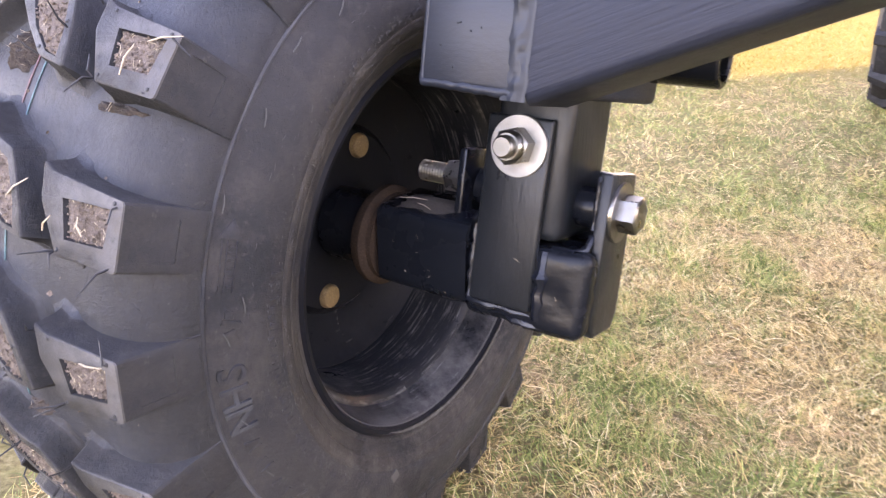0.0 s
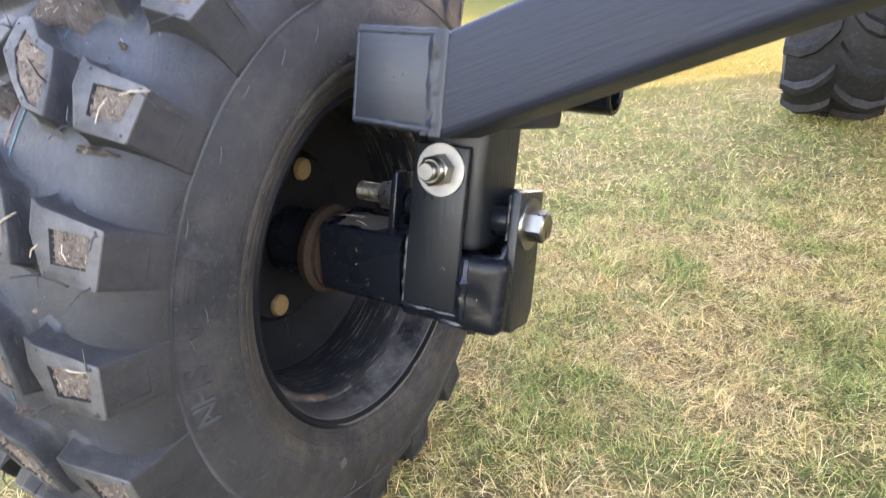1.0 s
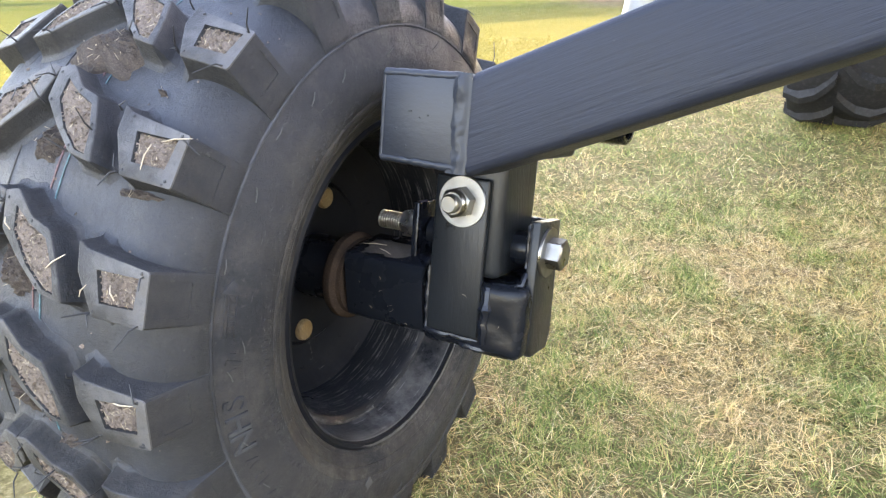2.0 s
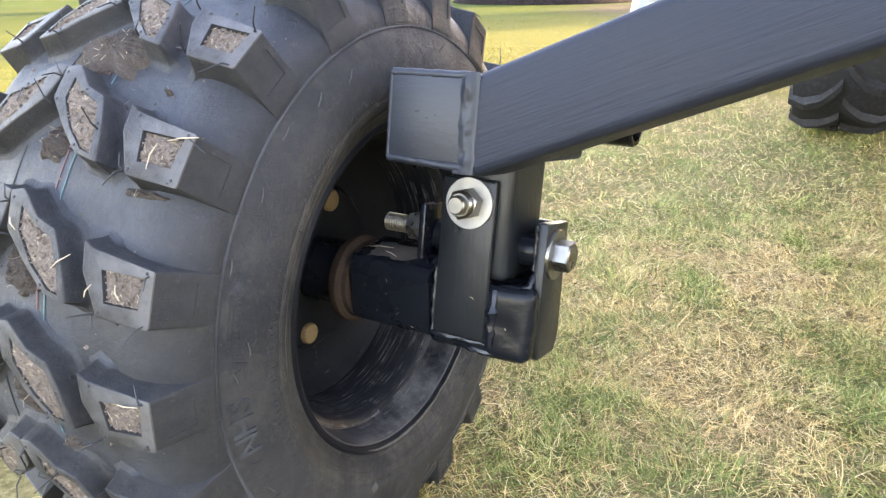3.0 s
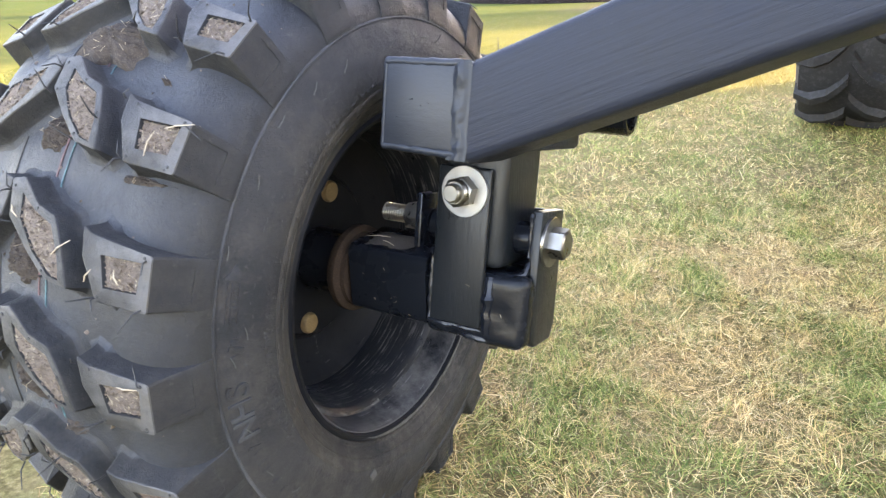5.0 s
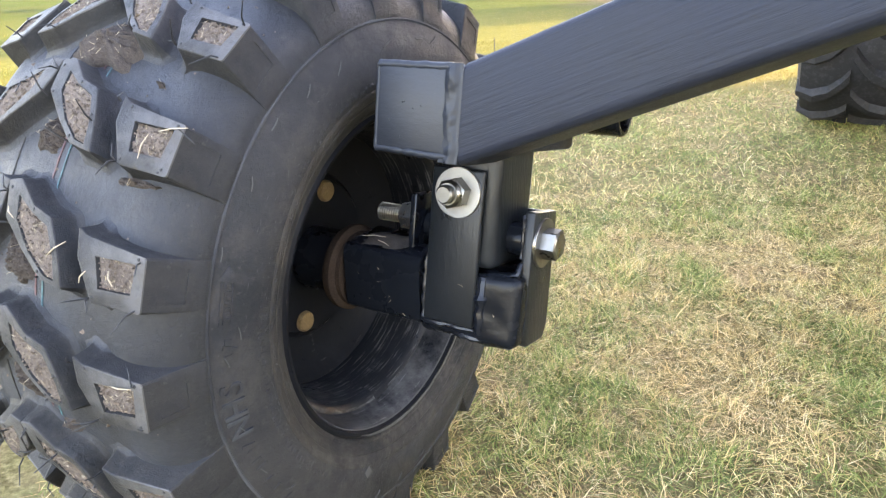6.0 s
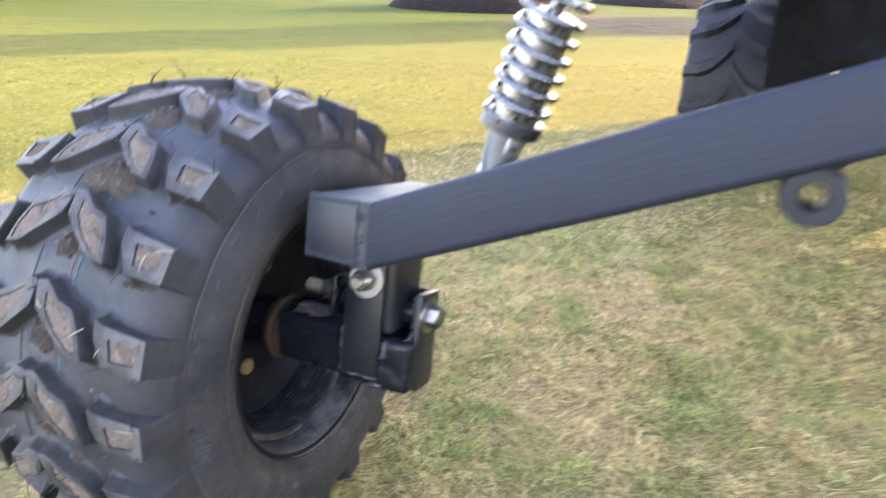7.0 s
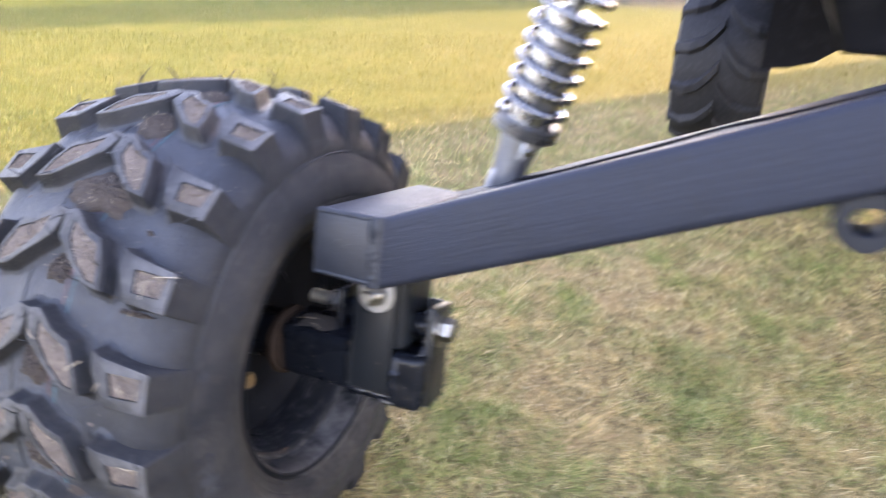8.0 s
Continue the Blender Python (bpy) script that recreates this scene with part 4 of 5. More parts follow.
def square_tube(bm, x0, x1, centre, side, radius, m=Matrix()):
    y, z = centre
    h = side / 2
    outline = []
    for cy, cz, a0 in ((h - radius, h - radius, 0), (-h + radius, h - radius, 90), (-h + radius, -h + radius, 180), (h - radius, -h + radius, 270)):
        for k in range(5):
            a = radians(a0 + 22.5 * k)
            outline.append((y + cy + radius * math.cos(a), z + cz + radius * math.sin(a)))
    return prism(bm, outline, x0, x1, 0.0, m)


def build_knuckle():
    ob = thing("steering_knuckle", AT, "black painted welded steel axle bracket bolted under the arm", "bracket")
    bm = square_tube(bmesh.new(), -0.036, 0.058, (0.006, 0.3245), 0.074, 0.010)
    part("axle_tube", bm, GLOSS, ob, "black square axle tube")
    m = Matrix.Translation((0, 0.004, 0.32)) @ Matrix.Rotation(radians(90), 4, "Y")
    bm = lathe(bmesh.new(), [(-0.06, 0.02), (-0.06, 0.045), (-0.056, 0.048), (-0.049, 0.048), (-0.046, 0.045), (-0.045, 0.042), (-0.04, 0.0415), (-0.04, 0.02)], 48, m, closed=True)
    part("hub_collar", bm, RUST, ob, "rusty brown collar round the axle")
    bm = bmesh.new()
    rod(bm, 0.036, -0.116, -0.05, 40, 0.004, SPIN)
    part("hub", bm, GLOSS, ob)
    L = LEAN_BACK
    bm = box(bmesh.new(), (0.056, -0.0285, -0.109), (0.1645, 0.045, -0.037), 0.01, 4, L)
    bmesh.ops.subdivide_edges(bm, edges=[e for e in bm.edges if e.calc_length() > 0.02], cuts=9, use_grid_fill=True)
    for v in bm.verts:
        v.co += Vector((0.6, 1, 0.6)) * 0.0026 * noise.noise(v.co * 48) + Vector((0.4, 1, 0.4)) * 0.0013 * noise.noise(v.co * 130)
    part("lower_box", bm, GLOSS, ob, "black welded box of the bracket")
    bm = box(bmesh.new(), (0.0645, -0.034, -0.093), (0.1205, -0.0265, 0.061), 0.0024, 3, L)
    part("front_plate", bm, PAINT_UP, ob, "flat black front plate")
    bm = prism(bmesh.new(), [(-0.0095, -0.1), (-0.0085, 0.0255), (0.045, 0.023), (0.0487, -0.096), (0.041, -0.1105), (0.0, -0.1105)], 0.1548, 0.1653, 0.0022, L)
    part("side_plate", bm, PAINT_UP, ob)
    bm = prism(bmesh.new(), [(-0.014, -0.045), (-0.014, 0.027), (0.044, 0.027), (0.05, -0.045)], 0.0285, 0.036, 0.002, L)
    part("side_plate", bm, WET, ob)
    bm = bmesh.new()
    for seed, r, *line in (
        (1, 0.0036, (0.061, -0.0285, -0.0955), (0.09, -0.0285, -0.0965), (0.126, -0.0265, -0.096)),
        (2, 0.0068, (0.1235, -0.0262, -0.041), (0.125, -0.0272, -0.056), (0.1245, -0.0265, -0.07), (0.126, -0.0272, -0.084), (0.1255, -0.026, -0.098)),
        (5, 0.0028, (0.0625, -0.0295, -0.093), (0.0625, -0.0295, -0.03)),
        (6, 0.004, (0.028, -0.016, -0.036), (0.05, -0.016, -0.034), (0.062, -0.02, -0.02)),
        (7, 0.0044, (0.128, -0.018, -0.0405), (0.145, -0.0185, -0.0395), (0.1535, -0.012, -0.037), (0.155, -0.0065, -0.026)),
        (8, 0.004, (0.1555, -0.0205, -0.045), (0.1565, -0.0215, -0.075), (0.155, -0.0205, -0.1)),
        (9, 0.002, (0.1548, -0.0085, -0.02), (0.1548, -0.0085, 0.022)),
        (12, 0.0035, (0.1, -0.0265, -0.1035), (0.13, -0.0258, -0.1045), (0.153, -0.0225, -0.1035)),
    ):
        bead(bm, [L @ Vector(p) for p in line], r, seed)
    part("weld_bead", bm, WET, ob, "lumpy black-painted weld beads")
    part("back_plate", box(bmesh.new(), (0.112, 0.046, -0.06), (0.1546, 0.053, 0.02), 0.002, 2, L), PAINT_UP, ob)
    rnd = random.Random(31)
    bm = bmesh.new()
    for i in range(9):
        for j in range(7):
            edge_drop = 0.0035 * max(abs(i - 4) / 4, abs(j - 3) / 3) ** 2
            bm.verts.new((-0.03 + 0.0085 * i + rnd.uniform(-0.002, 0.002), -0.022 + 0.0075 * j, 0.3632 + rnd.uniform(0, 0.0018) - edge_drop))
    bm.verts.ensure_lookup_table()
    for i in range(8):
        for j in range(6):
            bm.faces.new([bm.verts[k] for k in (i * 7 + j, i * 7 + j + 1, i * 7 + j + 8, i * 7 + j + 7)])
    part("soil_crust", bm, CRUST, ob, "crust of dried soil on the axle tube")
    for k in range(2):
        p = Vector((rnd.uniform(-0.02, 0.025), rnd.uniform(-0.02, 0.0), 0.3652))
        d = Vector((rnd.uniform(0.5, 1), rnd.uniform(-0.5, 0.3), 0)).normalized() * rnd.uniform(0.006, 0.016)
        part("straw", pipe(bmesh.new(), [p - d, p + Vector((0, 0, 0.001)), p + d], [0.0003, 0.0005, 0.0003], 4), STRAW, ob, "dry straw lying on the axle tube")
    flecks = bmesh.new()
    for k in range(12):
        if k % 3:
            p = Vector((rnd.uniform(-0.02, 0.055), -0.0315, rnd.uniform(0.292, 0.358)))
        else:
            p = L @ Vector((rnd.uniform(0.068, 0.16), -0.0345 if k % 2 else -0.0295, rnd.uniform(-0.095, -0.04)))
        d = Vector((rnd.uniform(-1, 1), 0, rnd.uniform(-1, 1))).normalized() * rnd.uniform(0.0005, 0.003)
        pipe(flecks, [p - d, p + Vector((d.z, -0.0004, -d.x)) * 0.4, p + d], [0.0001, 0.00022, 0.0001], 4)
    part("dirt_fleck", flecks, STRAW, ob, "pale flecks stuck to the black paint")["kind"] = "stuff"
    # bolt through the front plate
    m = L @ frame_of((0, -1, 0), (0.095, -0.034, 0.038))
    lathe(bm := bmesh.new(), [(0.0, 0.01), (0.0, 0.0245), (0.0026, 0.0245), (0.003, 0.024), (0.003, 0.01)], 40, m, closed=True)
    part("washer", bm, WASHER, ob, "pale round washer")
    bolt = part("lock_nut", hexagon(bmesh.new(), 0.0265, 0.003, 0.017, m @ Matrix.Rotation(0.3, 4, "Z")), ZINC, ob, "zinc-plated hexagonal nut")
    part("nut_collar", lathe(bmesh.new(), [(0.0165, 0.0), (0.0165, 0.0128), (0.02, 0.0122), (0.022, 0.0105), (0.022, 0)], 28, m), ZINC, bolt)
    part("bolt_end", lathe(bmesh.new(), [(0.02, 0), (0.02, 0.0088), (0.0275, 0.0088), (0.0295, 0.0072), (0.0295, 0)], 24, m), ZINC, bolt)
    # cross bolt
    m = L @ frame_of((1, 0, 0), (0.165, 0.0165, -0.0065))
    lathe(bm := bmesh.new(), [(0.0, 0.01), (0.0, 0.0245), (0.0026, 0.0245), (0.003, 0.024), (0.003, 0.01)], 40, m, closed=True)
    part("washer", bm, ZINC, ob, "round washer under the bolt head")
    part("bolt_head", hexagon(bmesh.new(), 0.027, 0.003, 0.0185, m @ Matrix.Rotation(0.25, 4, "Z")), ZINC, ob, "zinc-plated hexagonal bolt head")
    part("bolt_shank", rod(bmesh.new(), 0.0088, -0.15, 0.001, 20, 0.001, m), STUD, ob)
    m2 = L @ frame_of((-1, 0, 0), (0.0285, 0.0165, -0.002))
    part("lock_nut", hexagon(bmesh.new(), 0.0265, 0.0, 0.026, m2), STUD, ob)
    bm = bmesh.new()
    thread = [(0.02, 0.0)]
    for k in range(12):
        z = 0.02 + k * 0.003
        thread += [(z, 0.007), (z + 0.0004, 0.007), (z + 0.0013, 0.0098), (z + 0.0021, 0.0098)]
    thread += [(0.056, 0.007), (0.0565, 0.0065), (0.0565, 0)]
    part("thread", lathe(bm, thread, 24, m2), STUD, ob, "dull threaded bolt end")
    part("spacer", rod(bmesh.new(), 0.0165, -0.036, -0.0105, 28, 0.002, m), GLOSS, ob)
    part("spacer", rod(bmesh.new(), 0.0165, -0.129, -0.1, 28, 0.002, m), GLOSS, ob)
    return ob


build_knuckle()


# ---- suspension arm ----
RISE = math.atan(0.411)
ROLL = radians(10.5)  # the tubes are rolled with the sloping cross tube


def build_arm():
    ob = thing("suspension_arm", AT, "black brushed-painted square steel suspension arm", "arm")
    # long leg: plumb-cut end at the cross tube
    bm = bmesh.new()
    s, r = 0.0762, 0.0095
    rows = []
    t = math.tan(RISE)
    tall = s / math.cos(RISE) / 2
    for x, lift in ((0.1415, 0.0), (1.25, 1.25 - 0.1415)):
        ring = []
        for cy, cz, a0 in ((1, 1, 0), (-1, 1, 90), (-1, -1, 180), (1, -1, 270)):
            for k in range(5):
                a = radians(a0 + 22.5 * k)
                y = cy * (s / 2 - r) + r * math.cos(a)
                z = cz * (tall - r) + r * math.sin(a)
                out_by, up = y + s / 2, z
                ring.append(bm.verts.new((x, -0.0885 + out_by * math.cos(ROLL) + up * math.sin(ROLL), 0.5215 + lift * t - out_by * math.sin(ROLL) + up * math.cos(ROLL))))
        rows.append(ring)
    n = len(rows[0])
    for i in range(n):
        bm.faces.new((rows[0][i], rows[0][(i + 1) % n], rows[1][(i + 1) % n], rows[1][i]))
    bm.faces.new(rows[0][::-1])
    bm.faces.new(rows[1])
    part("long_tube", bm, PAINT_LONG, ob, "long black square tube rising inboard")
    # cross tube, running forward and down
    slope = Matrix.Translation((0.1028, -0.0885, 0.5235)) @ Matrix.Rotation(radians(-10.5), 4, "X")
    bm = box(bmesh.new(), (-0.0435, 0.004, -0.0375), (0.0385, 0.262, 0.0375), 0.006, 3, slope)
    part("cross_tube", bm, PAINT_LONG, ob, "short square cross tube")
    bm = box(bmesh.new(), (0.0585, -0.0893, 0.4862), (0.1395, -0.078, 0.5605), 0.005, 3)
    tip = Matrix.Translation((0, -0.0885, 0.5235)) @ Matrix.Rotation(-ROLL, 4, "X") @ Matrix.Translation((0, 0.0885, -0.5235))
    bm.transform(tip)
    cap = part("end_cap", bm, PAINT_CAP, ob, "welded square end cap")
    for x, z in ((0.0865, 0.528), (0.0885, 0.5285), (0.0745, 0.513), (0.097, 0.5235), (0.0855, 0.4995), (0.1045, 0.526)):
        part("paint_pit", lathe(bmesh.new(), [(0.0, 0.0007), (0.0005, 0.0005), (0.0002, 0.0003), (0.0001, 0.0)], 8, tip @ frame_of((0, -1, 0), (x, -0.0893, z))), HULL, cap)
    # welded seam: an uneven raised band beside the long tube
    bm = bmesh.new()
    cols, rows = 12, 40
    grid = []
    for j in range(rows + 1):
        z = 0.482 + 0.0795 * j / rows
        row = []
        for i in range(cols + 1):
            k = i / cols
            x = 0.1235 + 0.0185 * k + 0.0012 * noise.noise((k * 2, z * 90, 1.0))
            up = math.sin(math.pi * min(1.0, k * 1.15 + 0.001) ** 1.5)
            h = 0.003 * max(0.0, up) * (0.75 + 0.5 * noise.noise((k * 1.6, z * 70, 4.0))) + 0.0013 * noise.noise((k * 6, z * 210, 8.0)) * max(0.0, up)
            if z > 0.54:
                h += 0.0016 * math.sin(math.pi * min(1, (z - 0.54) / 0.021)) * max(0.0, up)
            row.append(bm.verts.new((x, -0.0886 - h, z)))
        grid.append(row)
    for p, q in zip(grid, grid[1:]):
        for i in range(cols):
            bm.faces.new((p[i], p[i + 1], q[i + 1], q[i]))
    bm.transform(tip)
    part("weld_seam", bm, PAINT_CAP, ob, "uneven painted weld seam beside the cap")
    bm = bmesh.new()
    for n, (p, q, r) in enumerate((((0.0605, -0.0862, 0.5582), (0.136, -0.0862, 0.5582), 0.0038), ((0.0605, -0.0862, 0.4888), (0.136, -0.0862, 0.4862), 0.0036), ((0.0607, -0.0868, 0.489), (0.0607, -0.0868, 0.559), 0.0026))):
        p, q = Vector(p), Vector(q)
        line = [p.lerp(q, k / 24) + Vector((0, 0.0005 * noise.noise((k * 0.5, n, 2.0)), 0.0007 * noise.noise((k * 0.45, n, 7.0)))) for k in range(25)]
        pipe(bm, line, [r * (1 + 0.16 * noise.noise((k * 0.4, n, 3.0))) for k in range(25)], 12)
    bm.transform(tip)
    part("weld_bead", bm, PAINT_CAP, ob, "smooth painted weld bead round the cap")
    bm = box(bmesh.new(), (0.066, -0.0255, -0.0345), (0.133, 0.0545, 0.15), 0.0085, 4, LEAN_BACK)
    part("drop_block", bm, PAINT_UP, ob, "black square block hanging under the tube")
    line = []
    for k in range(40):
        x = 0.262 + 0.9 * k / 39
        top = 0.5215 + (x - 0.1415) * t + 0.0271
        sag = 0.0022 * math.sin(x * 31) + 0.0016 * noise.noise((x * 22, 0.0, 1.0))
        line.append(Vector((x, -0.0105 + 0.002 * math.sin(x * 19), top + 0.002 + max(-0.0005, sag))))
    part("brake_line", pipe(bmesh.new(), line, [0.0017] * len(line), 8), HULL, ob, "thin black line along the top of the arm")
    # second leg, ahead of the first
    turn = Matrix.Translation((0.12, 0.145, 0.485)) @ Matrix.Rotation(-RISE, 4, "Y")
    bm = box(bmesh.new(), (0.0, -0.025, -0.025), (1.2, 0.025, 0.025), 0.005, 2, turn)
    part("thin_tube", bm, PAINT_LONG, ob, "thinner black tube behind the long one")
    # eye under the long tube
    m = Matrix.Translation((0.5845, -0.068, 0.637)) @ Matrix.Rotation(radians(90), 4, "X")
    bm = lathe(bmesh.new(), [(-0.017, 0.0135), (-0.0155, 0.0125), (0.0155, 0.0125), (0.017, 0.0135), (0.017, 0.0255), (0.0155, 0.027), (-0.0155, 0.027), (-0.017, 0.0255)], 40, m, closed=True)
    part("mounting_eye", bm, PAINT_CAP, ob, "black round mounting eye under the arm")
    bm = box(bmesh.new(), (-0.026, -0.085, 0.022), (0.026, -0.042, 0.042), 0.004, 2, Matrix.Translation((0.5845, 0, 0.637)) @ Matrix.Rotation(-RISE * 0.6, 4, "Y"))
    part("eye_tab", bm, PAINT_CAP, ob)
    m = Matrix.Translation((0.15, 0.15, 0.486)) @ Matrix.Rotation(radians(90), 4, "Y")
    bm = lathe(bmesh.new(), [(-0.03, 0.017), (0.05, 0.017), (0.052, 0.019), (0.052, 0.023), (0.05, 0.025), (-0.03, 0.025)], 32, m, closed=True)
    part("shock_socket", bm, GLOSS, ob, "short open pipe under the shock")
    return ob


build_arm()


# ---- shock absorber ----
def build_shock():
    ob = thing("shock_absorber", AT, "silver coil-over shock absorber with chromed spring", "shock absorber")
    foot, way = Vector((0.218, 0.165, 0.6215)), Vector((0.322, 0.0, 1.0)).normalized()
    m = frame_of(way, foot) @ Matrix.Diagonal((1.12, 1.12, 1.0, 1.0))
    part("lower_body", lathe(bmesh.new(), [(-0.112, 0), (-0.112, 0.0145), (-0.106, 0.0165), (-0.07, 0.0195), (-0.03, 0.0235), (-0.012, 0.0275), (-0.002, 0.0285), (0.0, 0.02), (0.0, 0)], 32, m), ALLOY, ob, "polished lower housing")
    for y in (-0.013, 0.013):
        leg = box(bmesh.new(), (-0.0145, y - 0.005, -0.128), (0.0145, y + 0.005, -0.07), 0.004, 2, m)
        part("fork_leg", leg, ALLOY, ob, "pale alloy fork leg")
    side = m @ frame_of((-0.8, -0.6, 0.0), (-0.0175, -0.0131, -0.026))
    tab = box(bmesh.new(), (-0.0075, -0.0135, 0.0), (0.0075, 0.0135, 0.0075), 0.0035, 3, side)
    part("pinch_tab", tab, ALLOY, ob)
    part("pinch_bolt", hexagon(bmesh.new(), 0.0095, 0.0075, 0.0115, side), ZINC, ob, "small bolt in the pinch tab")
    for z in (-0.0095, 0.0045):
        part("clamp_lug", box(bmesh.new(), (0.033, -0.009, z - 0.005), (0.0465, 0.009, z + 0.005), 0.002, 2, m), GALV, ob)
    for k in range(3):
        z = -0.012 + 0.006 * k
        part("lower_seat", lathe(bmesh.new(), [(z, 0.018), (z, 0.0365), (z + 0.0012, 0.038), (z + 0.0042, 0.038), (z + 0.0054, 0.0365), (z + 0.0054, 0.018)], 40, m, closed=True), GALV, ob, "ringed spring seat")
    part("damper_tube", lathe(bmesh.new(), [(0.0, 0), (0.0, 0.028), (0.138, 0.027), (0.14, 0.029), (0.146, 0.029), (0.149, 0.02), (0.149, 0)], 36, m), CHROME, ob, "chromed damper tube")
    part("piston_rod", rod(bmesh.new(), 0.0085, 0.142, 0.24, 20, 0.001, m), CHROME, ob, "bright piston rod")
    bm = bmesh.new()
    turns, pitch = 9.4, 0.0238
    pts = []
    for i in range(int(turns * 30) + 1):
        t = COIL_TURN * 2 * math.pi * i / 30 + 2.2
        pts.append(m @ Vector((0.036 * math.cos(t), 0.036 * math.sin(t), 0.009 + pitch * i / 30)))
    pipe(bm, pts, [0.0047] * len(pts), 10)
    part("coil_spring", bm, COIL, ob, "chromed coil spring")
    part("upper_seat", lathe(bmesh.new(), [(0.23, 0.009), (0.23, 0.031), (0.233, 0.0335), (0.24, 0.0335), (0.243, 0.031), (0.243, 0.009)], 40, m, closed=True), GALV, ob, "round spring seat")
    bm = bmesh.new()
    outline = []
    for k in range(72):
        r = 0.0385 + 0.0016 * math.copysign(1, math.sin(k * math.pi / 3 + 0.3))
        outline.append((r * math.cos(k * math.pi / 36), r * math.sin(k * math.pi / 36)))
    lo = [bm.verts.new(m @ Vector((x, y, 0.243))) for x, y in outline]
    hi = [bm.verts.new(m @ Vector((x, y, 0.286))) for x, y in outline]
    for k in range(72):
        bm.faces.new((lo[k], lo[(k + 1) % 72], hi[(k + 1) % 72], hi[k]))
    bm.faces.new(lo[::-1])
    bm.faces.new(hi)
    part("adjuster_collar", bm, GALV, ob, "ribbed silver adjuster collar")
    part("side_boss", rod(bmesh.new(), 0.029, 0.243, 0.285, 36, 0.004, m @ Matrix.Translation((0.042, -0.012, -0.004))), STUD, ob, "dull grey side boss")
    part("upper_body", rod(bmesh.new(), 0.028, 0.28, 0.42, 32, 0.003, m), GALV, ob)
    return ob


COIL_TURN = -1
build_shock()


# ---- vehicle ----
def build_vehicle():
    ob = thing("utility_vehicle", AT, "dark-bodied off-road utility vehicle parked on the lawn", "vehicle")
    rim_line = [(0.30, 0.897), (0.3685, 0.8703), (0.42, 0.8505), (0.466, 0.8335), (0.52, 0.826), (0.6, 0.825)]

    def across(line, y0, y1, bm=None):
        bm = bm or bmesh.new()
        turned = Matrix(((0, 1, 0, 0), (1, 0, 0, 0), (0, 0, 1, 0), (0, 0, 0, 1)))
        return prism(bm, line, y0, y1, 0.0, turned)

    part("body", across(rim_line + [(1.75, 0.825), (1.75, 1.25), (0.30, 1.25)], 0.365, 4.4), HULL, ob, "dark body over the wheels")
    lip = rim_line + [(a + 0.003, z + 0.006) for a, z in reversed(rim_line)]
    part("edge_lip", across(lip, 0.338, 0.3645), TRIM, ob, "dull brown lower edge")
    part("trim_strip", box(bmesh.new(), (0.40, 0.334, 0.857), (1.75, 0.3645, 0.872), 0.003, 2), TRIM, ob, "dusty brown trim strip")
    part("rear_panel", across([(0.527, 0.824), (0.541, 0.79), (0.5563, 0.758), (0.579, 0.703), (1.7, 0.703), (1.7, 0.824)], 0.5, 1.3), HULL, ob, "flat dark panel under the body")
    part("panel_rib", box(bmesh.new(), (0.818, 0.488, 0.775), (0.842, 0.4995, 0.85), 0.002, 2), TRIM, ob, "upright rib on the dark panel")
    part("panel_flange", box(bmesh.new(), (0.578, 0.493, 0.6985), (1.7, 0.505, 0.7025), 0.001, 1), TRIM, ob)
    side = [(0.524, 0.824), (0.538, 0.79), (0.5535, 0.758), (0.575, 0.703)]
    part("panel_flange", across(side + [(a + 0.004, z) for a, z in reversed(side)], 0.492, 0.4995), TRIM, ob)
    part("axle_housing", across([(0.46, 0.495), (0.53, 0.503), (0.6, 0.525), (0.65, 0.562), (0.8, 0.562), (1.62, 0.55), (1.62, 0.82), (0.46, 0.82)], 1.7, 3.0), HULL, ob, "dark front underbody")
    part("fixing_bolt", rod(bmesh.new(), 0.0062, 0, 0.012, 14, 0.0015, frame_of((0, -1, 0), (0.5465, 0.5, 0.8105))), BRASS, ob, "small yellowed bolt")
    return ob


TRIM = dusty("dusty_brown_plastic", (0.007, 0.0062, 0.0046), (0.014, 0.0118, 0.0085), 0.6, 12, 0.0006, 0.0, 0.02)
build_vehicle()


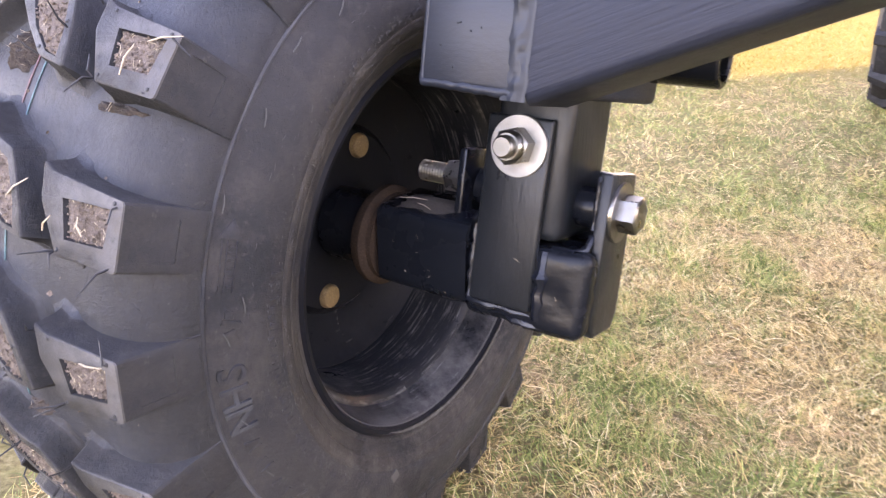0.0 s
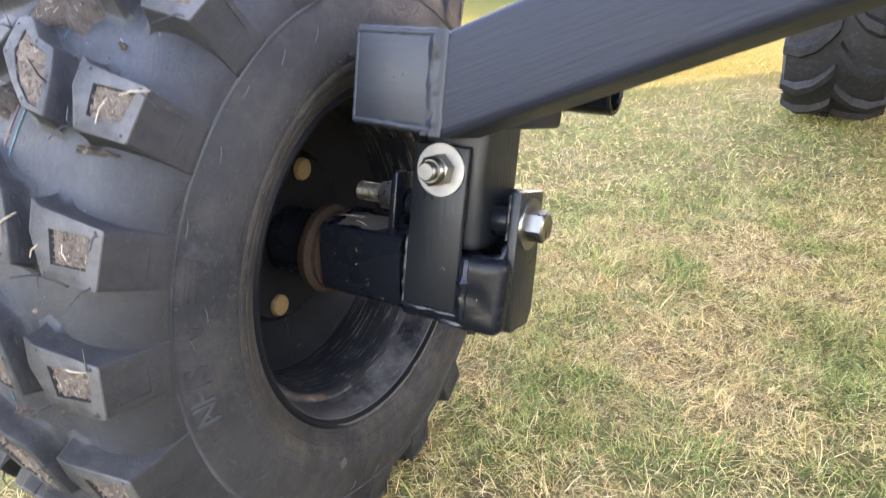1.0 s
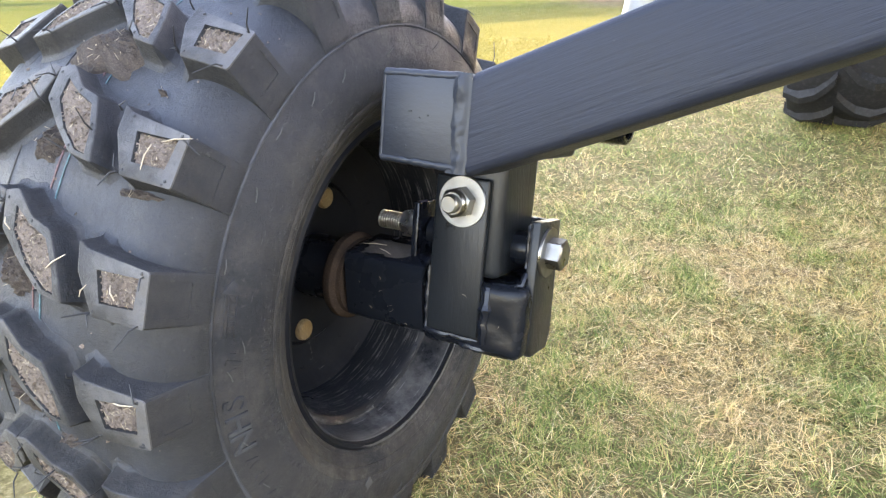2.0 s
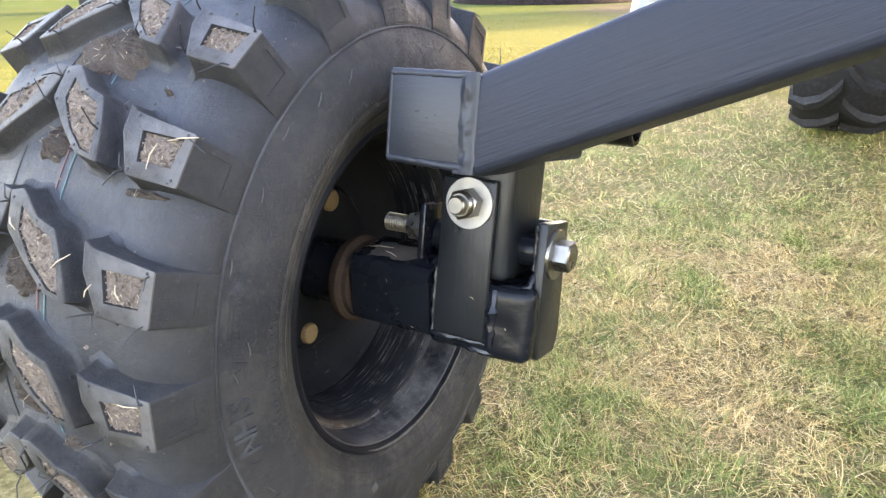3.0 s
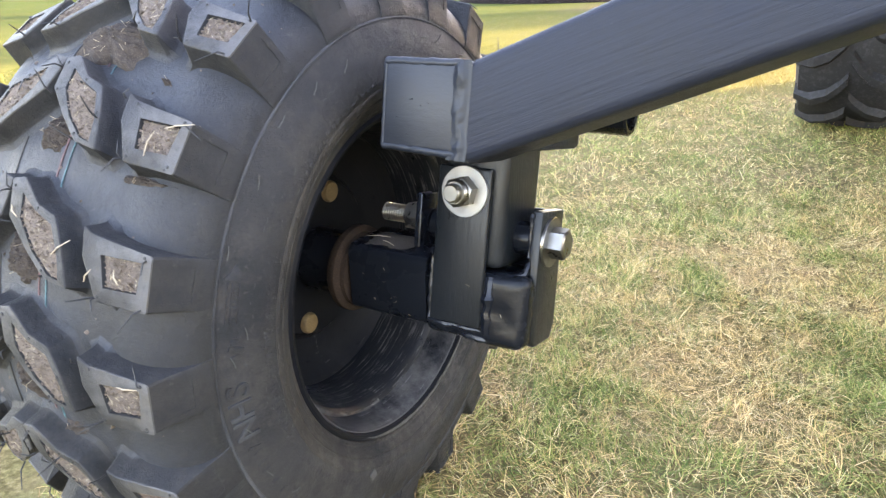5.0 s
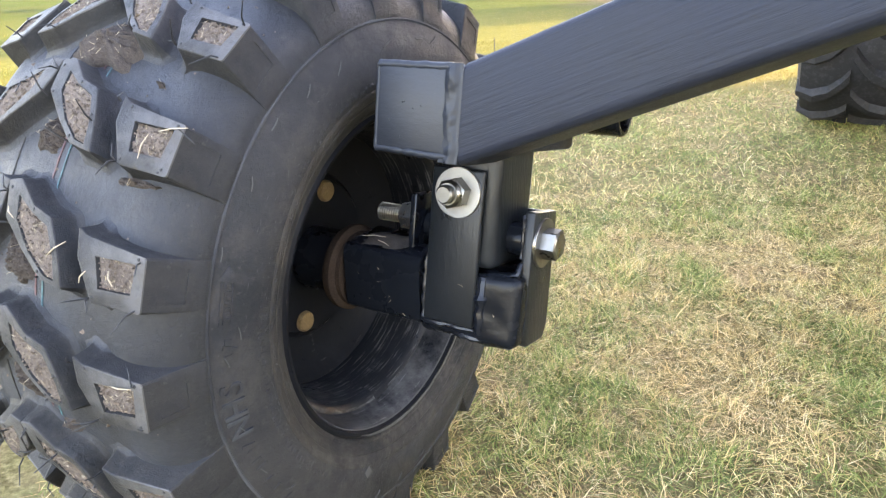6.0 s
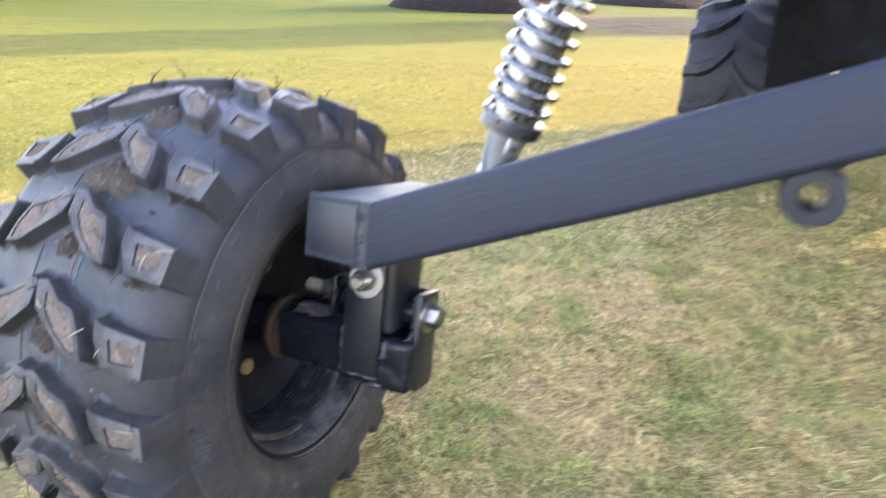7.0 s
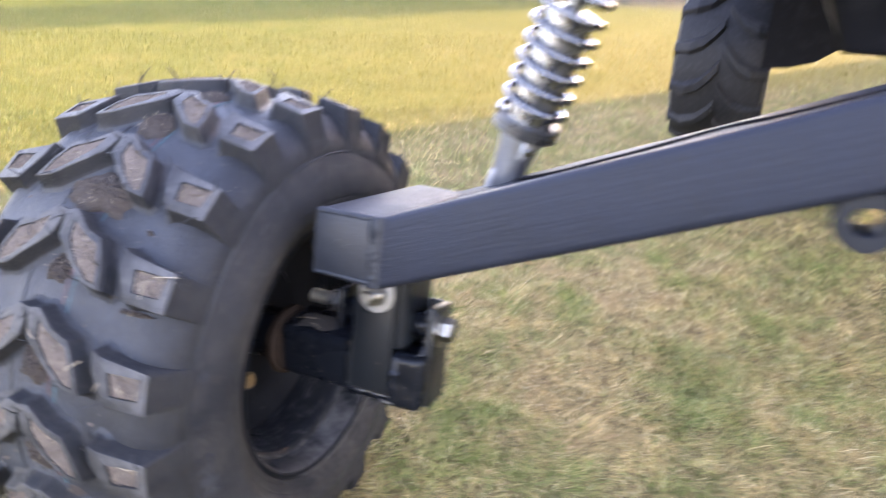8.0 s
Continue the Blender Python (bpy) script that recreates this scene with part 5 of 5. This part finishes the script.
def build_far_wheel():
    ob = thing("front_wheel", AT @ Matrix.Translation((0.30, 2.74, 0)), "black paddle-lugged tyre of the vehicle on the lawn", "wheel")
    R, half = 0.368, 0.18
    hub = Matrix.Translation((0, 0, R)) @ Matrix.Rotation(radians(90), 4, "Y")
    side = [(half - 0.02, 0.17), (half, 0.2), (half + 0.004, 0.27), (half - 0.012, 0.32), (half - 0.05, 0.336), (0.02, 0.34)]
    bm = lathe(bmesh.new(), side + [(-a, r) for a, r in reversed(side)] + [(-half + 0.02, 0.16), (half - 0.02, 0.16)], 72, hub, closed=True)
    tyre = part("tyre", bm, FAR_RUBBER, ob)
    meshes = []
    for sign in (1, -1):
        bm = bmesh.new()
        pts = [(0.004, 17), (0.03, 11), (0.07, 4), (0.12, 0.5), (half, 0)]
        for (a0, t0), (a1, t1) in zip(pts, pts[1:]):
            for_edge = []
            for a, t in ((a0, t0), (a1, t1)):
                drop = 0.03 if a > 0.15 else 0.0
                for dt, r in ((-6.5, 0.325 - drop), (-2.6, 0.361 - drop), (2.6, 0.361 - drop), (6.5, 0.325 - drop)):
                    for_edge.append(bm.verts.new(Vector((sign * a, -r * math.cos(radians(t + dt)), r * math.sin(radians(t + dt))))))
            p, q = for_edge[:4], for_edge[4:]
            for i in range(3):
                bm.faces.new((p[i], p[i + 1], q[i + 1], q[i]))
            bm.faces.new(p)
            bm.faces.new(q[::-1])
        bmesh.ops.recalc_face_normals(bm, faces=bm.faces)
        mesh = bpy.data.meshes.new("tread_lug")
        bm.to_mesh(mesh)
        bm.free()
        mesh.materials.append(FAR_RUBBER)
        meshes.append(mesh)
    for i in range(13):
        for k, mesh in enumerate(meshes):
            lug = new("tread_lug", mesh)
            lug.parent = tyre
            lug.matrix_basis = Matrix.Translation((0, 0, R)) @ Matrix.Rotation(radians(360 / 13 * (i + 0.5 * k)), 4, "X")
    rim = lathe(bmesh.new(), [(0.1, 0.165), (0.06, 0.15), (0.0, 0.14), (0.0, 0.0), (-0.02, 0.0), (-0.02, 0.15), (0.0, 0.165)], 48, hub)
    part("rim", rim, GLOSS, ob)
    return ob


build_far_wheel()


# ---- far lawn ----
def mound(name, at, radius, high, seed, label):
    bm = bmesh.new()
    rings, spokes = 14, 44
    verts = []
    for i in range(rings + 1):
        k = i / rings
        row = []
        for j in range(spokes):
            t = 2 * math.pi * j / spokes
            r = radius * k * (1 + 0.16 * noise.noise((math.cos(t) * 1.5, math.sin(t) * 1.5, seed)))
            z = high * (1 - k) ** 0.85 + 0.09 * high * noise.noise((r * math.cos(t) * 2.4, r * math.sin(t) * 2.4, seed + 5)) * (1 - k * k) - 0.03 * k
            row.append(bm.verts.new((r * math.cos(t), r * math.sin(t), z)))
        verts.append(row)
    for p, q in zip(verts, verts[1:]):
        for j in range(spokes):
            bm.faces.new((p[j], p[(j + 1) % spokes], q[(j + 1) % spokes], q[j]))
    bmesh.ops.remove_doubles(bm, verts=bm.verts, dist=1e-4)
    ob = part(name, bm, EARTH)
    ob.location = at
    return tagged(ob, label, "earth mound", "heaps of earth on the lawn")


mound("earth_mound", (2.8, 15.9, 0), 1.95, 1.45, 1.0, "tall brown heap of dug earth on the lawn")
mound("earth_mound", (8.2, 19.6, 0), 1.95, 0.85, 2.0, "low brown heap of dug earth on the lawn")


def leaf_clumps(bm, centre, radii, count, size, seed):
    rnd = random.Random(seed)
    for _ in range(count):
        d = Vector((rnd.gauss(0, 1), rnd.gauss(0, 1), rnd.gauss(0, 1))).normalized() * (rnd.random() ** 0.4)
        p = Vector(centre) + Vector((d.x * radii[0], d.y * radii[1], d.z * radii[2]))
        u = Vector((rnd.gauss(0, 1), rnd.gauss(0, 1), rnd.gauss(0, 1))).normalized()
        w = u.orthogonal().normalized()
        s = size * rnd.uniform(0.5, 1.4)
        bm.faces.new([bm.verts.new(p + q) for q in (-u * s, w * s * 0.4, u * s, -w * s * 0.4)])
    return bm


def tree(name, at, high, crown, trunk, label, seed, leaf=LEAF, count=1800, size=0.14, base=0.2):
    ob = thing(name, Matrix.Translation(at), label, "tree")
    rnd = random.Random(seed)
    bm = bmesh.new()
    pipe(bm, [(0, 0, -0.05), (0.03, 0, high * 0.3), (0, 0.04, high * 0.65), (0, 0, high * 0.95)], [trunk, trunk * 0.8, trunk * 0.45, trunk * 0.1], 10)
    part("trunk", bm, BARK, ob)
    bm = bmesh.new()
    limbs = 12
    for k in range(limbs):
        t, z = k * 2.4, high * (base + 0.1 + 0.6 * k / limbs)
        e = Vector((math.cos(t), math.sin(t), 0.45)) * crown * 0.8 * (1 - 0.5 * k / limbs)
        pipe(bm, [(0, 0, z), Vector((0, 0, z)) + e * 0.5, Vector((0, 0, z)) + e], [trunk * 0.35, trunk * 0.2, trunk * 0.06], 6)
    part("limb", bm, BARK, ob)
    bm = bmesh.new()
    for k in range(16):
        z = high * (base + (1 - base) * (k + 0.5) / 16)
        spread = crown * (0.45 + 0.55 * math.sin(math.pi * min(1, (k + 2) / 17)))
        for _ in range(3):
            t = rnd.uniform(0, 6.28)
            c = (math.cos(t) * spread * 0.55, math.sin(t) * spread * 0.55, z + rnd.uniform(-0.1, 0.1))
            leaf_clumps(bm, c, (spread * 0.5, spread * 0.5, high * 0.055), count // 48, size, rnd.random())
    part("crown", bm, leaf, ob, smooth=False)
    return ob


# ---- unseen shade casters added to the sunward side ----
SUNWARD = Vector((math.sin(SUN_AZ), math.cos(SUN_AZ), 0))
ASIDE = Vector((-SUNWARD.y, SUNWARD.x, 0))


def building(name, o0, o1, s0, s1, eaves, ridge, label):
    """An unseen gabled shade caster between two offsets across the sun's way and two distances along it."""
    m = Matrix((SUNWARD.to_4d(), ASIDE.to_4d(), (0, 0, 1, 0), (0, 0, 0, 1))).transposed()
    m[3] = (0, 0, 0, 1)
    ob = thing(name, m, label, "building")
    t = 0.2
    mid = (o0 + o1) / 2
    for x in (s0, s1 - t):
        part("wall", prism(bmesh.new(), [(o0, -0.1), (o1, -0.1), (o1, eaves), (mid, ridge), (o0, eaves)], x, x + t), SIDING, ob)
    for y in (o0, o1 - t):
        part("wall", box(bmesh.new(), (s0 + t, y, -0.1), (s1 - t, y + t, eaves)), SIDING, ob)
    for a in (o0, o1):
        part("roof", prism(bmesh.new(), [(mid, ridge), (a, eaves), (a, eaves + 0.15), (mid, ridge + 0.15)], s0, s1), SHINGLE, ob)
    return ob


SIDING = dusty("pale_siding", (0.5, 0.48, 0.44), (0.62, 0.6, 0.55), 0.7, 3, 0.004)
SHINGLE = dusty("dark_shingles", (0.06, 0.055, 0.05), (0.12, 0.11, 0.1), 0.9, 8, 0.01)
# two added blocks out of view; the gap between lets a sun streak through
building("narrow_shade_caster", 0.83, 2.6, 10.5, 15.0, 6.0, 6.6, "unseen tall narrow block added to shade the lawn")

wide_shade_caster = building("wide_shade_caster", -11.0, 0.7, 11.5, 19.0, 6.0, 8.5, "unseen wide gabled block added to shade the lawn")
# added slab across the gap: stops high rays, passes the low streak
part("sun_blocker", box(bmesh.new(), (11.6, 0.5, 2.87), (11.8, 1.2, 5.6), 0.02), SHINGLE, wide_shade_caster, "unseen slab added to keep the sun off the tyre")

tree("evergreen_tree", (-5.9, 15.6, 0), 3.4, 1.0, 0.08, "small dark green tree on the lawn", 3, count=11000, size=0.05, base=0.06)
# added out of view to throw the long shadow band over the lawn
tree("shadow_band_tree", (22.5, 21.25, 0), 13.0, 1.4, 0.2, "unseen slender tree added to cast a shadow band on the lawn", 5, count=20000, size=0.35, base=0.05)


def bush(at, spread, high, seed):
    ob = thing("bare_bush", Matrix.Translation(at), "bare reddish-brown bush on the lawn", "bush", "bushes on the far lawn")
    rnd = random.Random(seed)
    bm = bmesh.new()
    for _ in range(150):
        t, k = rnd.uniform(0, 6.28), rnd.uniform(0.1, 1.0)
        e = Vector((math.cos(t) * spread * k, math.sin(t) * spread * k, high * rnd.uniform(0.25, 1.0)))
        pipe(bm, [(0.05 * math.cos(t), 0.05 * math.sin(t), -0.03), e * 0.5 + Vector((0, 0, 0.1 * high)), e], [0.016, 0.009, 0.003], 4)
    leaf_clumps(bm, (0, 0, high * 0.58), (spread, spread, high * 0.5), 3600, 0.026, seed)
    part("twig_mass", bm, TWIG, ob, smooth=False)
    return ob


bush((-3.8, 25.9, 0.06), 0.75, 1.5, 1)
bush((-8.6, 25.5, 0.06), 0.7, 1.2, 2)
bush((-9.9, 26.6, 0.07), 0.7, 1.2, 3)


def marker_post(at):
    ob = thing("marker_post", Matrix.Translation(at), "short white marker post on the lawn", "post")
    part("post", box(bmesh.new(), (-0.028, -0.028, -0.05), (0.028, 0.028, 0.27), 0.006), WHITE, ob)
    part("cap", box(bmesh.new(), (-0.033, -0.033, 0.271), (0.033, 0.033, 0.29), 0.005), WHITE, ob)


marker_post((-1.4, 24.8, 0.05))


def mulch_bed(at, length, width):
    bm = bmesh.new()
    lathe(bm, [(0.0, 0.0), (-0.004, 0.5), (-0.03, 0.8), (-0.09, 1.0)], 40)
    for v in bm.verts:
        v.co = Vector((v.co.x * length / 2, v.co.y * width / 2, v.co.z + 0.07 + 0.015 * noise.noise(v.co * 9)))
    ob = part("mulch_bed", bm, EARTH)
    ob.location = at
    tagged(ob, "long low bed of dark brown mulch on the lawn", "flower bed")


mulch_bed((-6.3, 28.2, 0.08), 4.2, 1.1)


def far_car(at, turn):
    ob = thing("parked_car", Matrix.Translation(at) @ Matrix.Rotation(radians(turn), 4, "Z"), "pale parked car beyond the lawn", "car")
    side = [(-2.2, 0.35), (-2.25, 0.8), (-1.9, 0.92), (-1.0, 1.0), (-0.5, 1.45), (1.1, 1.48), (1.75, 1.0), (2.2, 0.9), (2.25, 0.4)]
    turned = Matrix.Rotation(radians(90), 4, "Z")
    part("body", prism(bmesh.new(), side, -0.85, 0.85, 0.05, turned), WHITE, ob)
    for s in (-0.853, 0.853):
        part("window", prism(bmesh.new(), [(-0.8, 1.02), (-0.42, 1.38), (1.0, 1.4), (1.45, 1.04)], min(s, s * 0.995), max(s, s * 0.995), 0.0, turned), GLASS, ob)
    for y in (-1.4, 1.4):
        for s in (-0.8, 0.8):
            m = Matrix.Translation((-y, s, 0.33)) @ Matrix.Rotation(radians(90), 4, "X")
            part("wheel", rod(bmesh.new(), 0.33, -0.11, 0.11, 28, 0.03, m), RUBBER, ob)


far_car((15.2, 50.0, 0.41), 38)


def white_pole(at, high):
    ob = part("white_pole", rod(bmesh.new(), 0.03, -0.1, high, 12, 0.01), WHITE)
    ob.location = at
    tagged(ob, "thin white pole standing on the lawn", "pole")


white_pole((3.9, 33.0, 0.14), 1.6)
